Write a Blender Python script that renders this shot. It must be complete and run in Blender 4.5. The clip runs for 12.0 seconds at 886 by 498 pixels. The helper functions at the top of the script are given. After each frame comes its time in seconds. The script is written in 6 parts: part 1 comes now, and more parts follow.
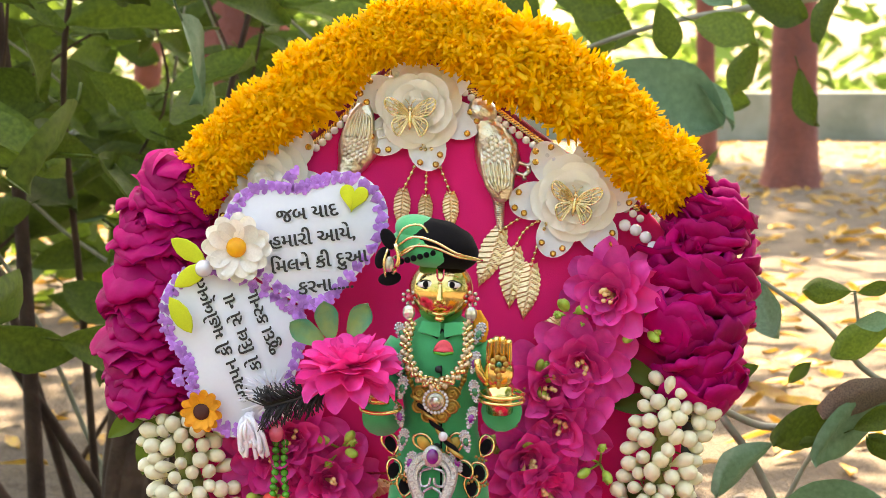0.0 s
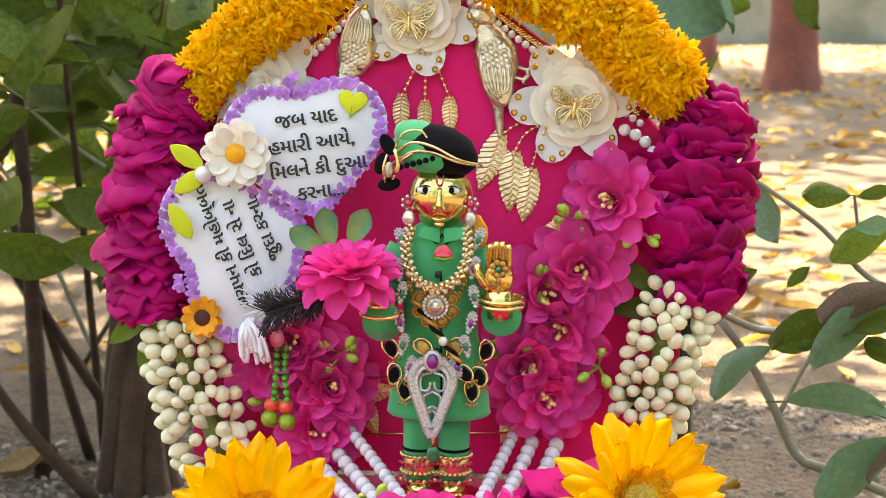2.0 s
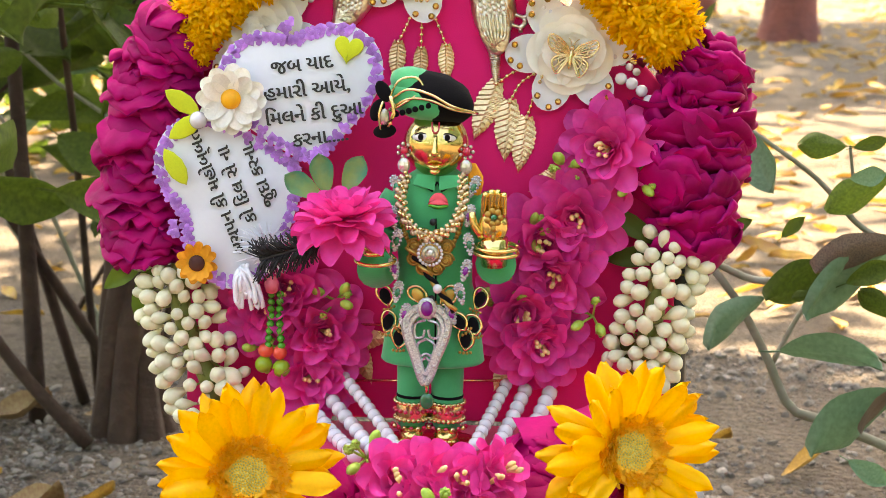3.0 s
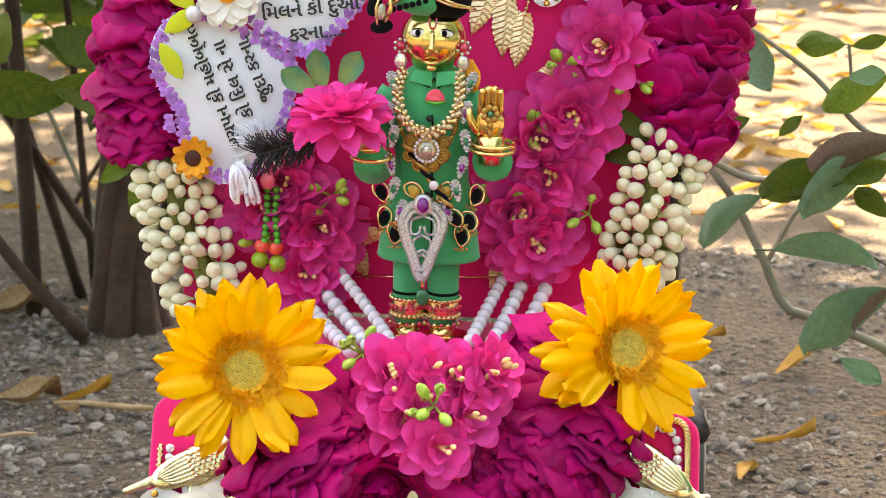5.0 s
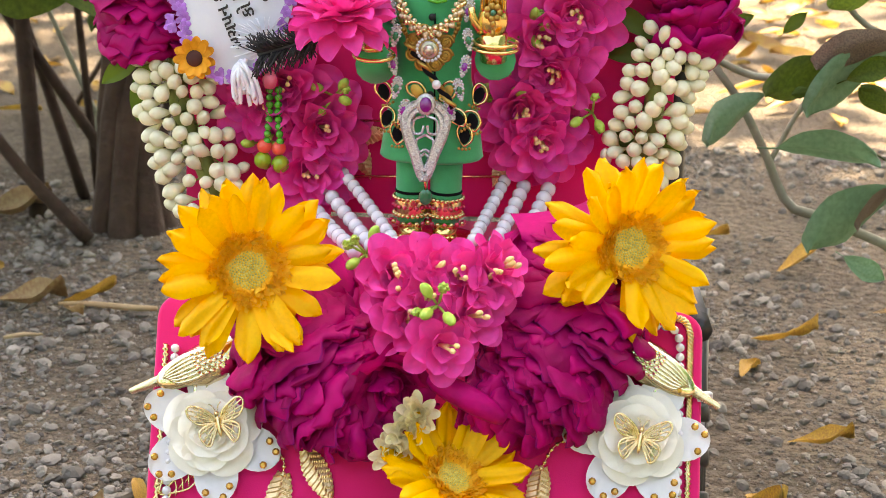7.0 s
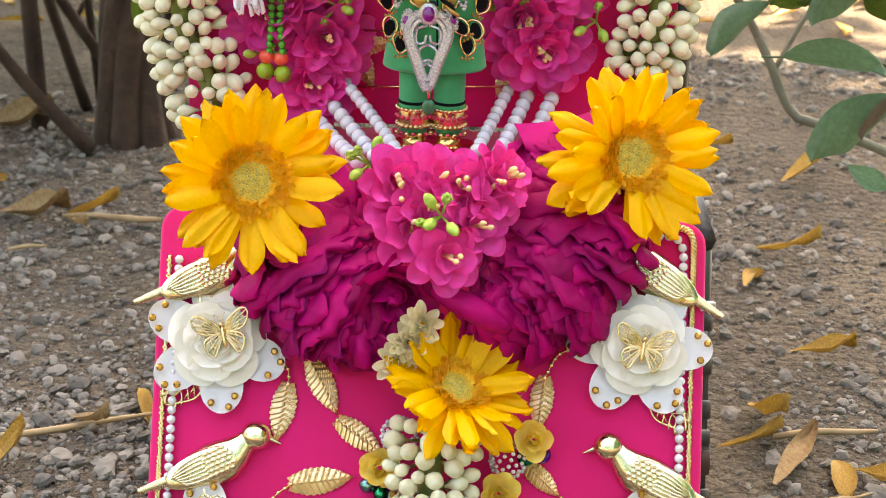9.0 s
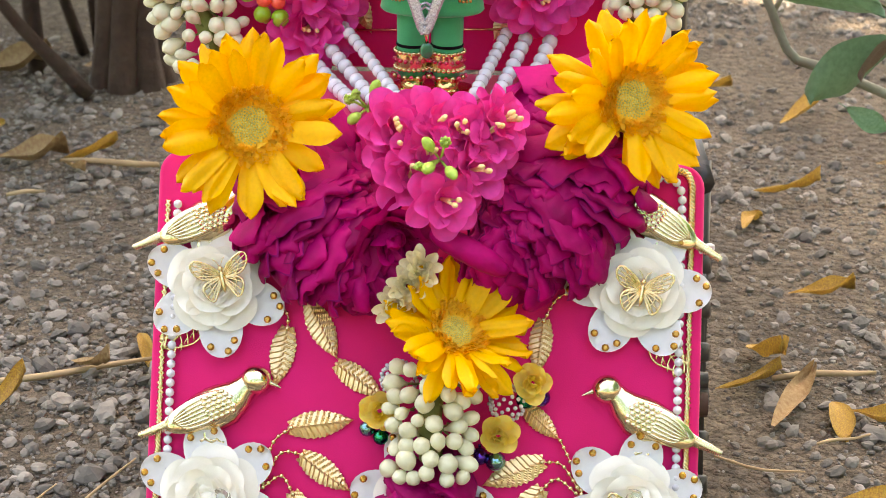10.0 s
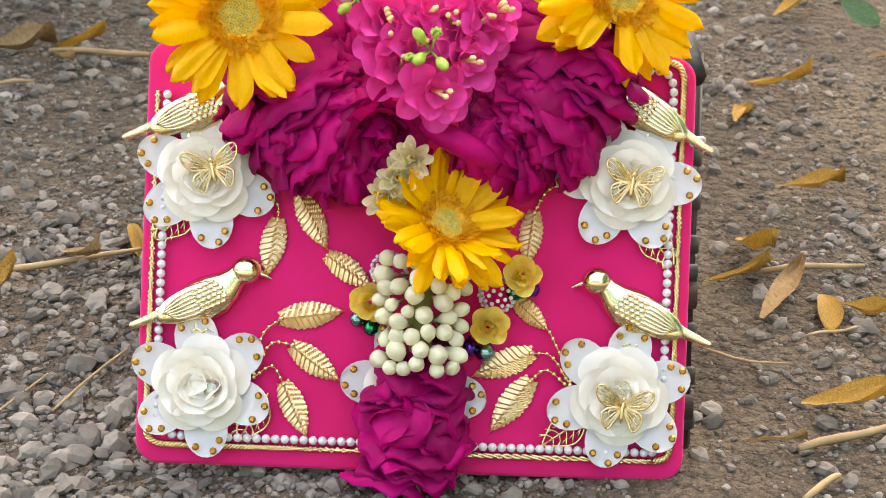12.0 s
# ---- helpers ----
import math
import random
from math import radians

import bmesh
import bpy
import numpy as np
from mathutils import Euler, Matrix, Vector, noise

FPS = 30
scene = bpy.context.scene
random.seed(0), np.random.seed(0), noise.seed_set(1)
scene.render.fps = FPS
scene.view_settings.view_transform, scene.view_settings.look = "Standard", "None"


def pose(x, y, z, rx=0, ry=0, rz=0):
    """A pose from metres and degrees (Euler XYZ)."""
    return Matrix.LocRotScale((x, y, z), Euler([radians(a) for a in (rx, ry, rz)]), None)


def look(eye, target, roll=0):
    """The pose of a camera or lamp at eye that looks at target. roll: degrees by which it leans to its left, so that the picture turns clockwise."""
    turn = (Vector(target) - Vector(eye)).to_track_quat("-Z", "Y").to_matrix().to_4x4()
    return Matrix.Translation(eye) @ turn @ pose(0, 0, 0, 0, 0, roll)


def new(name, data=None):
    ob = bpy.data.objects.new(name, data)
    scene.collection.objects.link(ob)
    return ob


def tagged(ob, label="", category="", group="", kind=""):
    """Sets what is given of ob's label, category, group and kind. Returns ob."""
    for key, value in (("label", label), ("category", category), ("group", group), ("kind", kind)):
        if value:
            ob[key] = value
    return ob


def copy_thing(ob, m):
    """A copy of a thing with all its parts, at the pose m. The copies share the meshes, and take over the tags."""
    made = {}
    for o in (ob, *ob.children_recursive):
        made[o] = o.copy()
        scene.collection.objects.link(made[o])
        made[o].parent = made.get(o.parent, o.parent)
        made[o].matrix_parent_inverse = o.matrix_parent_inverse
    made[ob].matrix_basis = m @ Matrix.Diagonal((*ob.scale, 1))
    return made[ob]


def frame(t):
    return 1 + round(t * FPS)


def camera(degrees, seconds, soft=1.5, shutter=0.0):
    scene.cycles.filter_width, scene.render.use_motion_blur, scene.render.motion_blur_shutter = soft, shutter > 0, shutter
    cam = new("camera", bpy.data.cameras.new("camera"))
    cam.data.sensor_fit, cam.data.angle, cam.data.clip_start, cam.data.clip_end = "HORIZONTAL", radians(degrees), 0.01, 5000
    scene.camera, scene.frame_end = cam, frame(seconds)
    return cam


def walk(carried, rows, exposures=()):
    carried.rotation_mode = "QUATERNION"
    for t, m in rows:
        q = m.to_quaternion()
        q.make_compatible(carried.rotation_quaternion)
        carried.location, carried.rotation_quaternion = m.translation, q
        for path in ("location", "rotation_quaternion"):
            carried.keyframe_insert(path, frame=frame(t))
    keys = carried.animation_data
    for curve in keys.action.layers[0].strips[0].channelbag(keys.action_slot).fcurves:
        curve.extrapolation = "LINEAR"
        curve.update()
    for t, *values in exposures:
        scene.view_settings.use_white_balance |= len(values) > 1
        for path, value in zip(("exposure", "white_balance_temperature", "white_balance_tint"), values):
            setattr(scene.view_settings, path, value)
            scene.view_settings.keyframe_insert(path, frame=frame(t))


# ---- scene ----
cam = camera(28.0, 12.0, soft=0.7)
cam.data.dof.use_dof, cam.data.dof.focus_distance, cam.data.dof.aperture_fstop = True, 0.95, 24.0
# the camera stands on one spot, 0.49 m over the ground, and tilts down: t, pitch, roll, yaw
EYE = (0.0, -0.757, 0.487)
ROWS = [
    (0, -6.2, 0.0, -0.0),
    (0.5, -6.781, 0.013, -0.024),
    (1, -7.525, -0.168, 0.007),
    (1.5, -8.402, -0.256, 0.001),
    (2, -9.25, -0.196, 0.009),
    (2.5, -10.021, 0.146, 0.045),
    (3, -10.939, 0.29, 0.176),
    (3.2, -11.25, 0.276, 0.196),
    (4.8, -13.943, 0.777, 0.338),
    (5, -14.269, 0.68, 0.33),
    (5.5, -15.023, 0.637, 0.394),
    (6, -15.944, 0.492, 0.381),
    (6.5, -16.785, 0.48, 0.285),
    (8.5, -19.559, 0.216, 0.196),
    (9, -20.394, 0.22, 0.155),
    (9.5, -21.312, 0.211, 0.147),
    (10, -22.209, 0.009, 0.202),
    (10.5, -23.117, 0.128, 0.284),
    (11, -23.945, 0.31, 0.415),
    (11.5, -24.758, 0.448, 0.474),
    (12, -25.699, 0.359, 0.551),
]
walk(cam, [(t, pose(*EYE, 0, 0, -yaw) @ pose(0, 0, 0, 90 + pitch) @ pose(0, 0, 0, 0, 0, roll)) for t, pitch, roll, yaw in ROWS],
     exposures=[(0.0, 2.86, 9100, 14), (12.0, 2.86, 9100, 14)])

# ---- daylight: open shade under trees, with sun on the ground behind ----
SUN_UP, SUN_TURN = 58.0, 0.0
world = bpy.data.worlds.new("world")
scene.world = world
world.use_nodes = True
wn = world.node_tree.nodes
sky = wn.new("ShaderNodeTexSky")
sky.sky_type, sky.sun_disc = "NISHITA", False
sky.sun_elevation, sky.sun_rotation = radians(SUN_UP), radians(SUN_TURN)
sky.dust_density = 3.0
wn["Background"].inputs["Strength"].default_value = 0.15
world.node_tree.links.new(sky.outputs[0], wn["Background"].inputs["Color"])
sun = new("sun", bpy.data.lights.new("sun", "SUN"))
sun.data.energy, sun.data.angle, sun.data.color = 4.8, radians(0.5), (1.0, 0.93, 0.82)
sun.matrix_world = look((0, 0, 6), (-math.sin(radians(SUN_TURN)) * math.cos(radians(SUN_UP)) * 6,
                                     -math.cos(radians(SUN_TURN)) * math.cos(radians(SUN_UP)) * 6, 6 - 6 * math.sin(radians(SUN_UP))))

# ---- materials ----
def mat(name, c1, c2=None, rough=0.5, metal=0.0, scale=40.0, fine=500.0, bump=0.1, trans=0.0, sheen=0.0, coat=0.0,
        vary=0.12, island=False, glass=0.0, grain=0.25, detail=3.0, spec=0.5):
    m = bpy.data.materials.new(name)
    m.use_nodes = True
    nt = m.node_tree
    n, link = nt.nodes, nt.links.new
    b = n["Principled BSDF"]
    co = n.new("ShaderNodeTexCoord")
    big, small = n.new("ShaderNodeTexNoise"), n.new("ShaderNodeTexNoise")
    big.inputs["Scale"].default_value, small.inputs["Scale"].default_value = scale, fine
    big.inputs["Detail"].default_value = small.inputs["Detail"].default_value = detail
    link(co.outputs["Object"], big.inputs["Vector"])
    link(co.outputs["Object"], small.inputs["Vector"])
    ramp = n.new("ShaderNodeMapRange")
    ramp.inputs["From Min"].default_value, ramp.inputs["From Max"].default_value = 0.3, 0.7
    link(big.outputs["Fac"], ramp.inputs["Value"])
    mix = n.new("ShaderNodeMix")
    mix.data_type = "RGBA"
    mix.inputs[6].default_value, mix.inputs[7].default_value = (*c1, 1), (*(c2 or c1), 1)
    link(ramp.outputs[0], mix.inputs[0])
    hsv = n.new("ShaderNodeHueSaturation")
    link(mix.outputs[2], hsv.inputs["Color"])
    # value: fine grain and one random step for each piece
    rnd = n.new("ShaderNodeNewGeometry").outputs["Random Per Island"] if island else n.new("ShaderNodeObjectInfo").outputs["Random"]
    v1 = n.new("ShaderNodeMath")
    v1.operation = "MULTIPLY_ADD"
    link(rnd, v1.inputs[0])
    v1.inputs[1].default_value, v1.inputs[2].default_value = 2 * vary, 1 - vary - grain / 2
    v2 = n.new("ShaderNodeMath")
    v2.operation = "MULTIPLY_ADD"
    link(small.outputs["Fac"], v2.inputs[0])
    v2.inputs[1].default_value = grain
    link(v1.outputs[0], v2.inputs[2])
    link(v2.outputs[0], hsv.inputs["Value"])
    link(hsv.outputs[0], b.inputs["Base Color"])
    b.inputs["Roughness"].default_value, b.inputs["Metallic"].default_value = rough, metal
    b.inputs["Sheen Weight"].default_value, b.inputs["Coat Weight"].default_value = sheen, coat
    b.inputs["Transmission Weight"].default_value, b.inputs["Specular IOR Level"].default_value = glass, spec
    if bump:
        bp = n.new("ShaderNodeBump")
        bp.inputs["Strength"].default_value, bp.inputs["Distance"].default_value = bump, 0.4 / fine
        link(small.outputs["Fac"], bp.inputs["Height"])
        link(bp.outputs[0], b.inputs["Normal"])
    if trans:
        tr, ms = n.new("ShaderNodeBsdfTranslucent"), n.new("ShaderNodeMixShader")
        link(hsv.outputs[0], tr.inputs["Color"])
        ms.inputs[0].default_value = trans
        link(b.outputs[0], ms.inputs[1])
        link(tr.outputs[0], ms.inputs[2])
        link(ms.outputs[0], n["Material Output"].inputs["Surface"])
    return m


PINK = mat("pink_velvet", (0.78, 0.004, 0.15), (0.70, 0.003, 0.12), 0.9, scale=25, fine=1500, bump=0.3, sheen=0.15, grain=0.12, vary=0)
MAROON = mat("maroon_edge", (0.25, 0.004, 0.03), (0.18, 0.003, 0.02), 0.8)
BLACK = mat("black_plastic", (0.012, 0.011, 0.011), (0.03, 0.027, 0.025), 0.4, scale=30, fine=300, bump=0.15)
RUST = mat("rusty_brown", (0.06, 0.022, 0.012), (0.025, 0.014, 0.01), 0.7)
ROSE = mat("rose_petal", (0.52, 0.001, 0.144), (0.31, 0.001, 0.083), 0.55, scale=60, fine=350, bump=0.3, trans=0.14, vary=0.28, spec=0.14)
WILT = mat("wilted_petal_rim", (0.16, 0.002, 0.08), (0.34, 0.004, 0.13), 0.7, scale=160, fine=900, bump=0.2, vary=0.25, spec=0.1)
HOTPINK = mat("pink_silk", (0.92, 0.10, 0.44), (0.80, 0.035, 0.31), 0.6, scale=50, fine=400, bump=0.06, trans=0.2, vary=0.12, spec=0.2)
ORCHID = mat("orchid_silk", (0.95, 0.13, 0.50), (0.86, 0.05, 0.38), 0.55, scale=60, fine=400, bump=0.1, trans=0.34, vary=0.18, spec=0.25)
MARI = mat("marigold_petal", (1.0, 0.69, 0.03), (1.0, 0.56, 0.018), 0.6, scale=60, fine=600, bump=0.1, trans=0.5, vary=0.06, island=True, spec=0.25, grain=0.08)
GERB = mat("gerbera_petal", (1.0, 0.60, 0.006), (0.98, 0.43, 0.003), 0.5, scale=22, fine=500, bump=0.2, trans=0.32, vary=0.1, spec=0.3)
GERBDISC = mat("gerbera_florets", (1.0, 0.66, 0.06), (1.0, 0.54, 0.03), 0.7, scale=300, fine=900, island=True, vary=0.12, trans=0.4)
GREENDISC = mat("gerbera_heart", (0.70, 0.55, 0.13), (0.52, 0.45, 0.10), 0.8, scale=300, fine=900, island=True, vary=0.25)
JASMINE = mat("jasmine_bud", (0.86, 0.81, 0.62), (0.76, 0.71, 0.44), 0.5, scale=90, fine=600, bump=0.1, trans=0.1, vary=0.08, grain=0.12)
CREAM = mat("cream_petal", (0.98, 0.92, 0.72), (0.94, 0.84, 0.55), 0.6, scale=90, trans=0.3)
PALEYEL = mat("pale_yellow_petal", (1.0, 0.88, 0.30), (1.0, 0.80, 0.18), 0.5, scale=90, trans=0.35)
ORGANZA = mat("white_organza", (0.92, 0.88, 0.80), (0.88, 0.82, 0.70), 0.4, scale=70, fine=1500, bump=0.1, trans=0.12, sheen=0.1, vary=0.05, grain=0.08)
WPLASTIC = mat("white_sheet_petal", (0.86, 0.84, 0.84), (0.80, 0.77, 0.77), 0.35, scale=40, trans=0.15, vary=0.04, grain=0.08)
GOLD = mat("gold_metal", (0.86, 0.68, 0.38), (0.74, 0.54, 0.26), 0.2, 1.0, scale=120, fine=900, bump=0.08, vary=0.08)
PALEGOLD = mat("pale_gold_foil", (0.88, 0.78, 0.55), (0.78, 0.66, 0.40), 0.15, 1.0, scale=120, fine=500, bump=0.08, vary=0.06)
SILVERGOLD = mat("silver_gold_foil", (0.82, 0.76, 0.64), (0.66, 0.58, 0.44), 0.28, 1.0, scale=160, fine=330, bump=0.9, vary=0.05)
LEAFGOLD = mat("pressed_gold_leaf", (0.90, 0.69, 0.40), (0.78, 0.56, 0.28), 0.4, 1.0, scale=150, fine=900, bump=0.1, vary=0.08)
OLDGOLD = mat("antique_gold", (0.55, 0.34, 0.10), (0.40, 0.23, 0.06), 0.4, 1.0, scale=200, fine=900, bump=0.4)
BRASS = mat("polished_brass", (0.88, 0.66, 0.28), (0.76, 0.52, 0.18), 0.17, 1.0, scale=90, fine=700, bump=0.1, vary=0.0)
AMBER = mat("amber_stone", (0.78, 0.40, 0.08), (0.50, 0.20, 0.02), 0.12, 0.7, scale=300, coat=0.5)
PEARL = mat("white_pearl", (0.72, 0.69, 0.71), (0.64, 0.61, 0.65), 0.13, 0.0, scale=150, coat=1.0, bump=0.0, vary=0.06, grain=0.06, spec=0.8)
CREAMPEARL = mat("cream_gold_pearl", (0.72, 0.58, 0.40), (0.60, 0.44, 0.26), 0.25, 0.4, scale=200, coat=0.4, bump=0.0)
GEM = mat("clear_gem", (0.75, 0.70, 0.62), (0.45, 0.38, 0.30), 0.06, 0.6, scale=500, coat=1.0)
DIAMOND = mat("silver_rhinestones", (0.80, 0.80, 0.82), (0.38, 0.38, 0.41), 0.2, 0.55, scale=1100, fine=1500, bump=1.0)
RUBY = mat("red_stone", (0.55, 0.005, 0.05), None, 0.1, coat=1.0)
EMERALD = mat("green_stone", (0.0, 0.16, 0.06), None, 0.1, coat=1.0)
AMETHYST = mat("purple_stone", (0.20, 0.01, 0.22), None, 0.1, coat=1.0)
GREENCLOTH = mat("green_felt", (0.025, 0.42, 0.16), (0.015, 0.33, 0.12), 0.9, scale=60, fine=1800, bump=0.4, sheen=0.3, vary=0.0)
BLACKVELVET = mat("black_velvet", (0.005, 0.005, 0.006), (0.010, 0.009, 0.010), 1.0, fine=1500, bump=0.6, sheen=0.04, vary=0, spec=0.05)
EYEWHITE = mat("white_enamel", (0.85, 0.83, 0.80), None, 0.3, bump=0, grain=0.04)
WHITECARD = mat("white_card", (0.70, 0.72, 0.78), (0.66, 0.68, 0.75), 0.45, scale=20, vary=0, grain=0.05)
PURPLECARD = mat("purple_print", (0.34, 0.09, 0.50), (0.52, 0.24, 0.66), 0.45, scale=200, island=False, vary=0.3)
INK = mat("black_ink", (0.012, 0.012, 0.014), None, 0.5, bump=0, grain=0.1, vary=0)
DAISY = mat("daisy_paper", (0.90, 0.87, 0.80), (0.84, 0.79, 0.70), 0.7, scale=120, fine=900, bump=0.3, trans=0.1)
YOLK = mat("yellow_button", (0.90, 0.42, 0.01), (0.85, 0.34, 0.01), 0.5, scale=200)
LIMEFELT = mat("lime_felt", (0.62, 0.66, 0.03), (0.52, 0.58, 0.02), 0.9, scale=90, fine=1500, bump=0.5, sheen=0.2)
SUNPETAL = mat("small_sunflower_petal", (0.85, 0.36, 0.02), (0.75, 0.28, 0.01), 0.7, scale=200)
DARKBROWN = mat("dark_brown_seed", (0.05, 0.012, 0.008), (0.09, 0.02, 0.01), 0.8, fine=1200, bump=0.6)
LOTUSLEAF = mat("teal_green_silk_leaf", (0.30, 0.42, 0.10), (0.03, 0.26, 0.17), 0.5, scale=60, trans=0.2)
BLACKFEATHER = mat("black_plume", (0.012, 0.012, 0.014), (0.03, 0.03, 0.035), 0.6)
WHITECORD = mat("white_cord", (0.80, 0.80, 0.84), (0.70, 0.71, 0.78), 0.5, fine=1600, bump=0.5, sheen=0.3)
REDBEAD = mat("coral_bead", (0.80, 0.09, 0.05), None, 0.3, coat=0.3)
PINKBEAD = mat("pink_bead", (0.85, 0.20, 0.28), None, 0.4)
GREENBEAD = mat("green_bead", (0.06, 0.42, 0.03), (0.04, 0.33, 0.02), 0.25, coat=0.3)
OLIVEBEAD = mat("olive_bead", (0.25, 0.40, 0.02), None, 0.35, coat=0.2)
BERRY = mat("green_berry", (0.40, 0.52, 0.10), (0.20, 0.36, 0.03), 0.45, scale=200, vary=0.3, island=True)
STAMEN = mat("stamen", (0.85, 0.55, 0.20), (0.80, 0.62, 0.32), 0.5, scale=300)
STEMGREEN = mat("garland_stem", (0.22, 0.26, 0.06), (0.30, 0.30, 0.09), 0.6, scale=200)
BELLG = mat("green_metal_bell", (0.0, 0.30, 0.14), None, 0.15, 1.0)
BELLP = mat("purple_metal_bell", (0.13, 0.04, 0.42), None, 0.15, 1.0)
BELLT = mat("teal_metal_bell", (0.20, 0.42, 0.44), None, 0.15, 1.0)
MELON = mat("melon_red", (0.85, 0.07, 0.10), None, 0.4)
GARDLEAF = mat("green_leaf", (0.105, 0.165, 0.022), (0.054, 0.095, 0.014), 0.5, scale=22, fine=160, bump=0.3, trans=0.4, vary=0.4, spec=0.25)
# Green leaf with the bluish sky reflection mixed into its base colour.
SKYLEAF = mat("sky_sheen_leaf", (0.14, 0.27, 0.15), (0.09, 0.19, 0.095), 0.42, scale=18, fine=160, bump=0.3, trans=0.25, vary=0.25)
DEADLEAF = mat("dead_leaf", (0.20, 0.14, 0.09), (0.09, 0.06, 0.04), 0.8, scale=60, fine=400, bump=0.6)
YELLEAF = mat("fallen_yellow_leaf", (0.58, 0.36, 0.05), (0.34, 0.16, 0.04), 0.6, scale=45, fine=250, bump=0.4, trans=0.2, vary=0.3, island=True)
TANLEAF = mat("fallen_tan_leaf", (0.38, 0.26, 0.12), (0.26, 0.14, 0.06), 0.7, scale=25, fine=250, bump=0.4, trans=0.1, vary=0.3)
TWIG = mat("grey_twig", (0.30, 0.30, 0.23), (0.18, 0.18, 0.12), 0.8, scale=60, fine=300, bump=0.5)
BARKDARK = mat("dark_shrub_bark", (0.038, 0.020, 0.012), (0.075, 0.043, 0.027), 0.9, scale=30, fine=120, bump=0.9)
REDBARK = mat("red_painted_bark", (0.26, 0.075, 0.05), (0.15, 0.05, 0.04), 0.9, scale=9, fine=60, bump=1.0)
STRAW = mat("dry_stalk", (0.45, 0.32, 0.17), (0.34, 0.23, 0.12), 0.8, scale=60)
PEBBLE = mat("grey_pebble", (0.13, 0.113, 0.095), (0.25, 0.222, 0.185), 0.85, scale=60, fine=400, bump=0.5, vary=0.5, island=True)
WALLGREY = mat("weathered_plaster", (0.34, 0.35, 0.29), (0.18, 0.20, 0.15), 0.9, scale=3.5, fine=20, bump=0.3)
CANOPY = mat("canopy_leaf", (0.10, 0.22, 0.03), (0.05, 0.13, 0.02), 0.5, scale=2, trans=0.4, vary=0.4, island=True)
# Paler than the canopy leaf: sunlit brightness is put into this colour.
LITFARLEAF = mat("far_foliage", (0.28, 0.40, 0.08), (0.12, 0.22, 0.04), 0.6, scale=0.6, trans=0.45, vary=0.4, island=True)


def soil():
    """Grey-brown earth with sand grains and grit, cell by cell."""
    m = mat("gravelly_soil", (0.150, 0.112, 0.074), (0.072, 0.053, 0.035), 0.95, scale=7, fine=300, bump=0, vary=0, grain=0.6, detail=9)
    n, link = m.node_tree.nodes, m.node_tree.links.new
    co, b, hsv = n["Texture Coordinate"], n["Principled BSDF"], n["Hue/Saturation/Value"]
    total = None
    for scale, amount in ((330, 0.5), (900, 0.5), (120, 0.35)):
        v = n.new("ShaderNodeTexVoronoi")
        v.inputs["Scale"].default_value = scale
        link(co.outputs["Object"], v.inputs["Vector"])
        sep = n.new("ShaderNodeSeparateColor")
        link(v.outputs["Color"], sep.inputs[0])
        k = n.new("ShaderNodeMath")
        k.operation = "MULTIPLY_ADD"
        link(sep.outputs[0], k.inputs[0])
        k.inputs[1].default_value = amount
        if total is None:
            k.inputs[2].default_value = 0.35
        else:
            link(total, k.inputs[2])
        total = k.outputs[0]
        bp = n.new("ShaderNodeBump")
        bp.invert = True
        bp.inputs["Strength"].default_value, bp.inputs["Distance"].default_value = 0.8, 0.8 / scale
        link(v.outputs["Distance"], bp.inputs["Height"])
        if b.inputs["Normal"].is_linked:
            link(b.inputs["Normal"].links[0].from_socket, bp.inputs["Normal"])
        link(bp.outputs[0], b.inputs["Normal"])
    mul = n.new("ShaderNodeMix")
    mul.data_type, mul.blend_type = "RGBA", "MULTIPLY"
    mul.inputs[0].default_value = 1.0
    link(hsv.outputs[0], mul.inputs[6])
    comb = n.new("ShaderNodeCombineColor")
    for i in range(3):
        link(total, comb.inputs[i])
    link(comb.outputs[0], mul.inputs[7])
    link(mul.outputs[2], b.inputs["Base Color"])
    return m


SOIL = soil()

# ---- mesh building ----
D = radians


def M4(m):
    return np.array(m)


def tr(x=0, y=0, z=0, rx=0, ry=0, rz=0, s=1.0):
    m = M4(pose(x, y, z, rx, ry, rz))
    sc = np.diag([s, s, s, 1.0]) if np.isscalar(s) else np.diag([*s, 1.0])
    return m @ sc


class Shape:
    """Collects verts and faces, by default in millimetres."""

    def __init__(self, unit=0.001):
        self.v, self.f, self.mi, self.n, self.unit = [], [], [], 0, unit

    def add(self, vf, m=None, mi=0):
        v, f = vf
        v = np.asarray(v, float)
        if m is not None:
            v = v @ m[:3, :3].T + m[:3, 3]
        self.v.append(v)
        self.f += [tuple(i + self.n for i in q) for q in f]
        self.mi += [mi] * len(f)
        self.n += len(v)
        return self

    def mesh(self, name, mats, smooth=True):
        me = bpy.data.meshes.new(name)
        me.from_pydata((np.vstack(self.v) * self.unit).tolist(), [], self.f)
        for m in (mats if isinstance(mats, (list, tuple)) else [mats]):
            me.materials.append(m)
        me.polygons.foreach_set("material_index", self.mi)
        me.polygons.foreach_set("use_smooth", [smooth] * len(self.f))
        me.update()
        return me


def quads(nu, nv, close_u=False):
    f = []
    for j in range(nv - 1):
        for i in range(nu if close_u else nu - 1):
            k = (i + 1) % nu
            f.append((j * nu + i, j * nu + k, (j + 1) * nu + k, (j + 1) * nu + i))
    return f


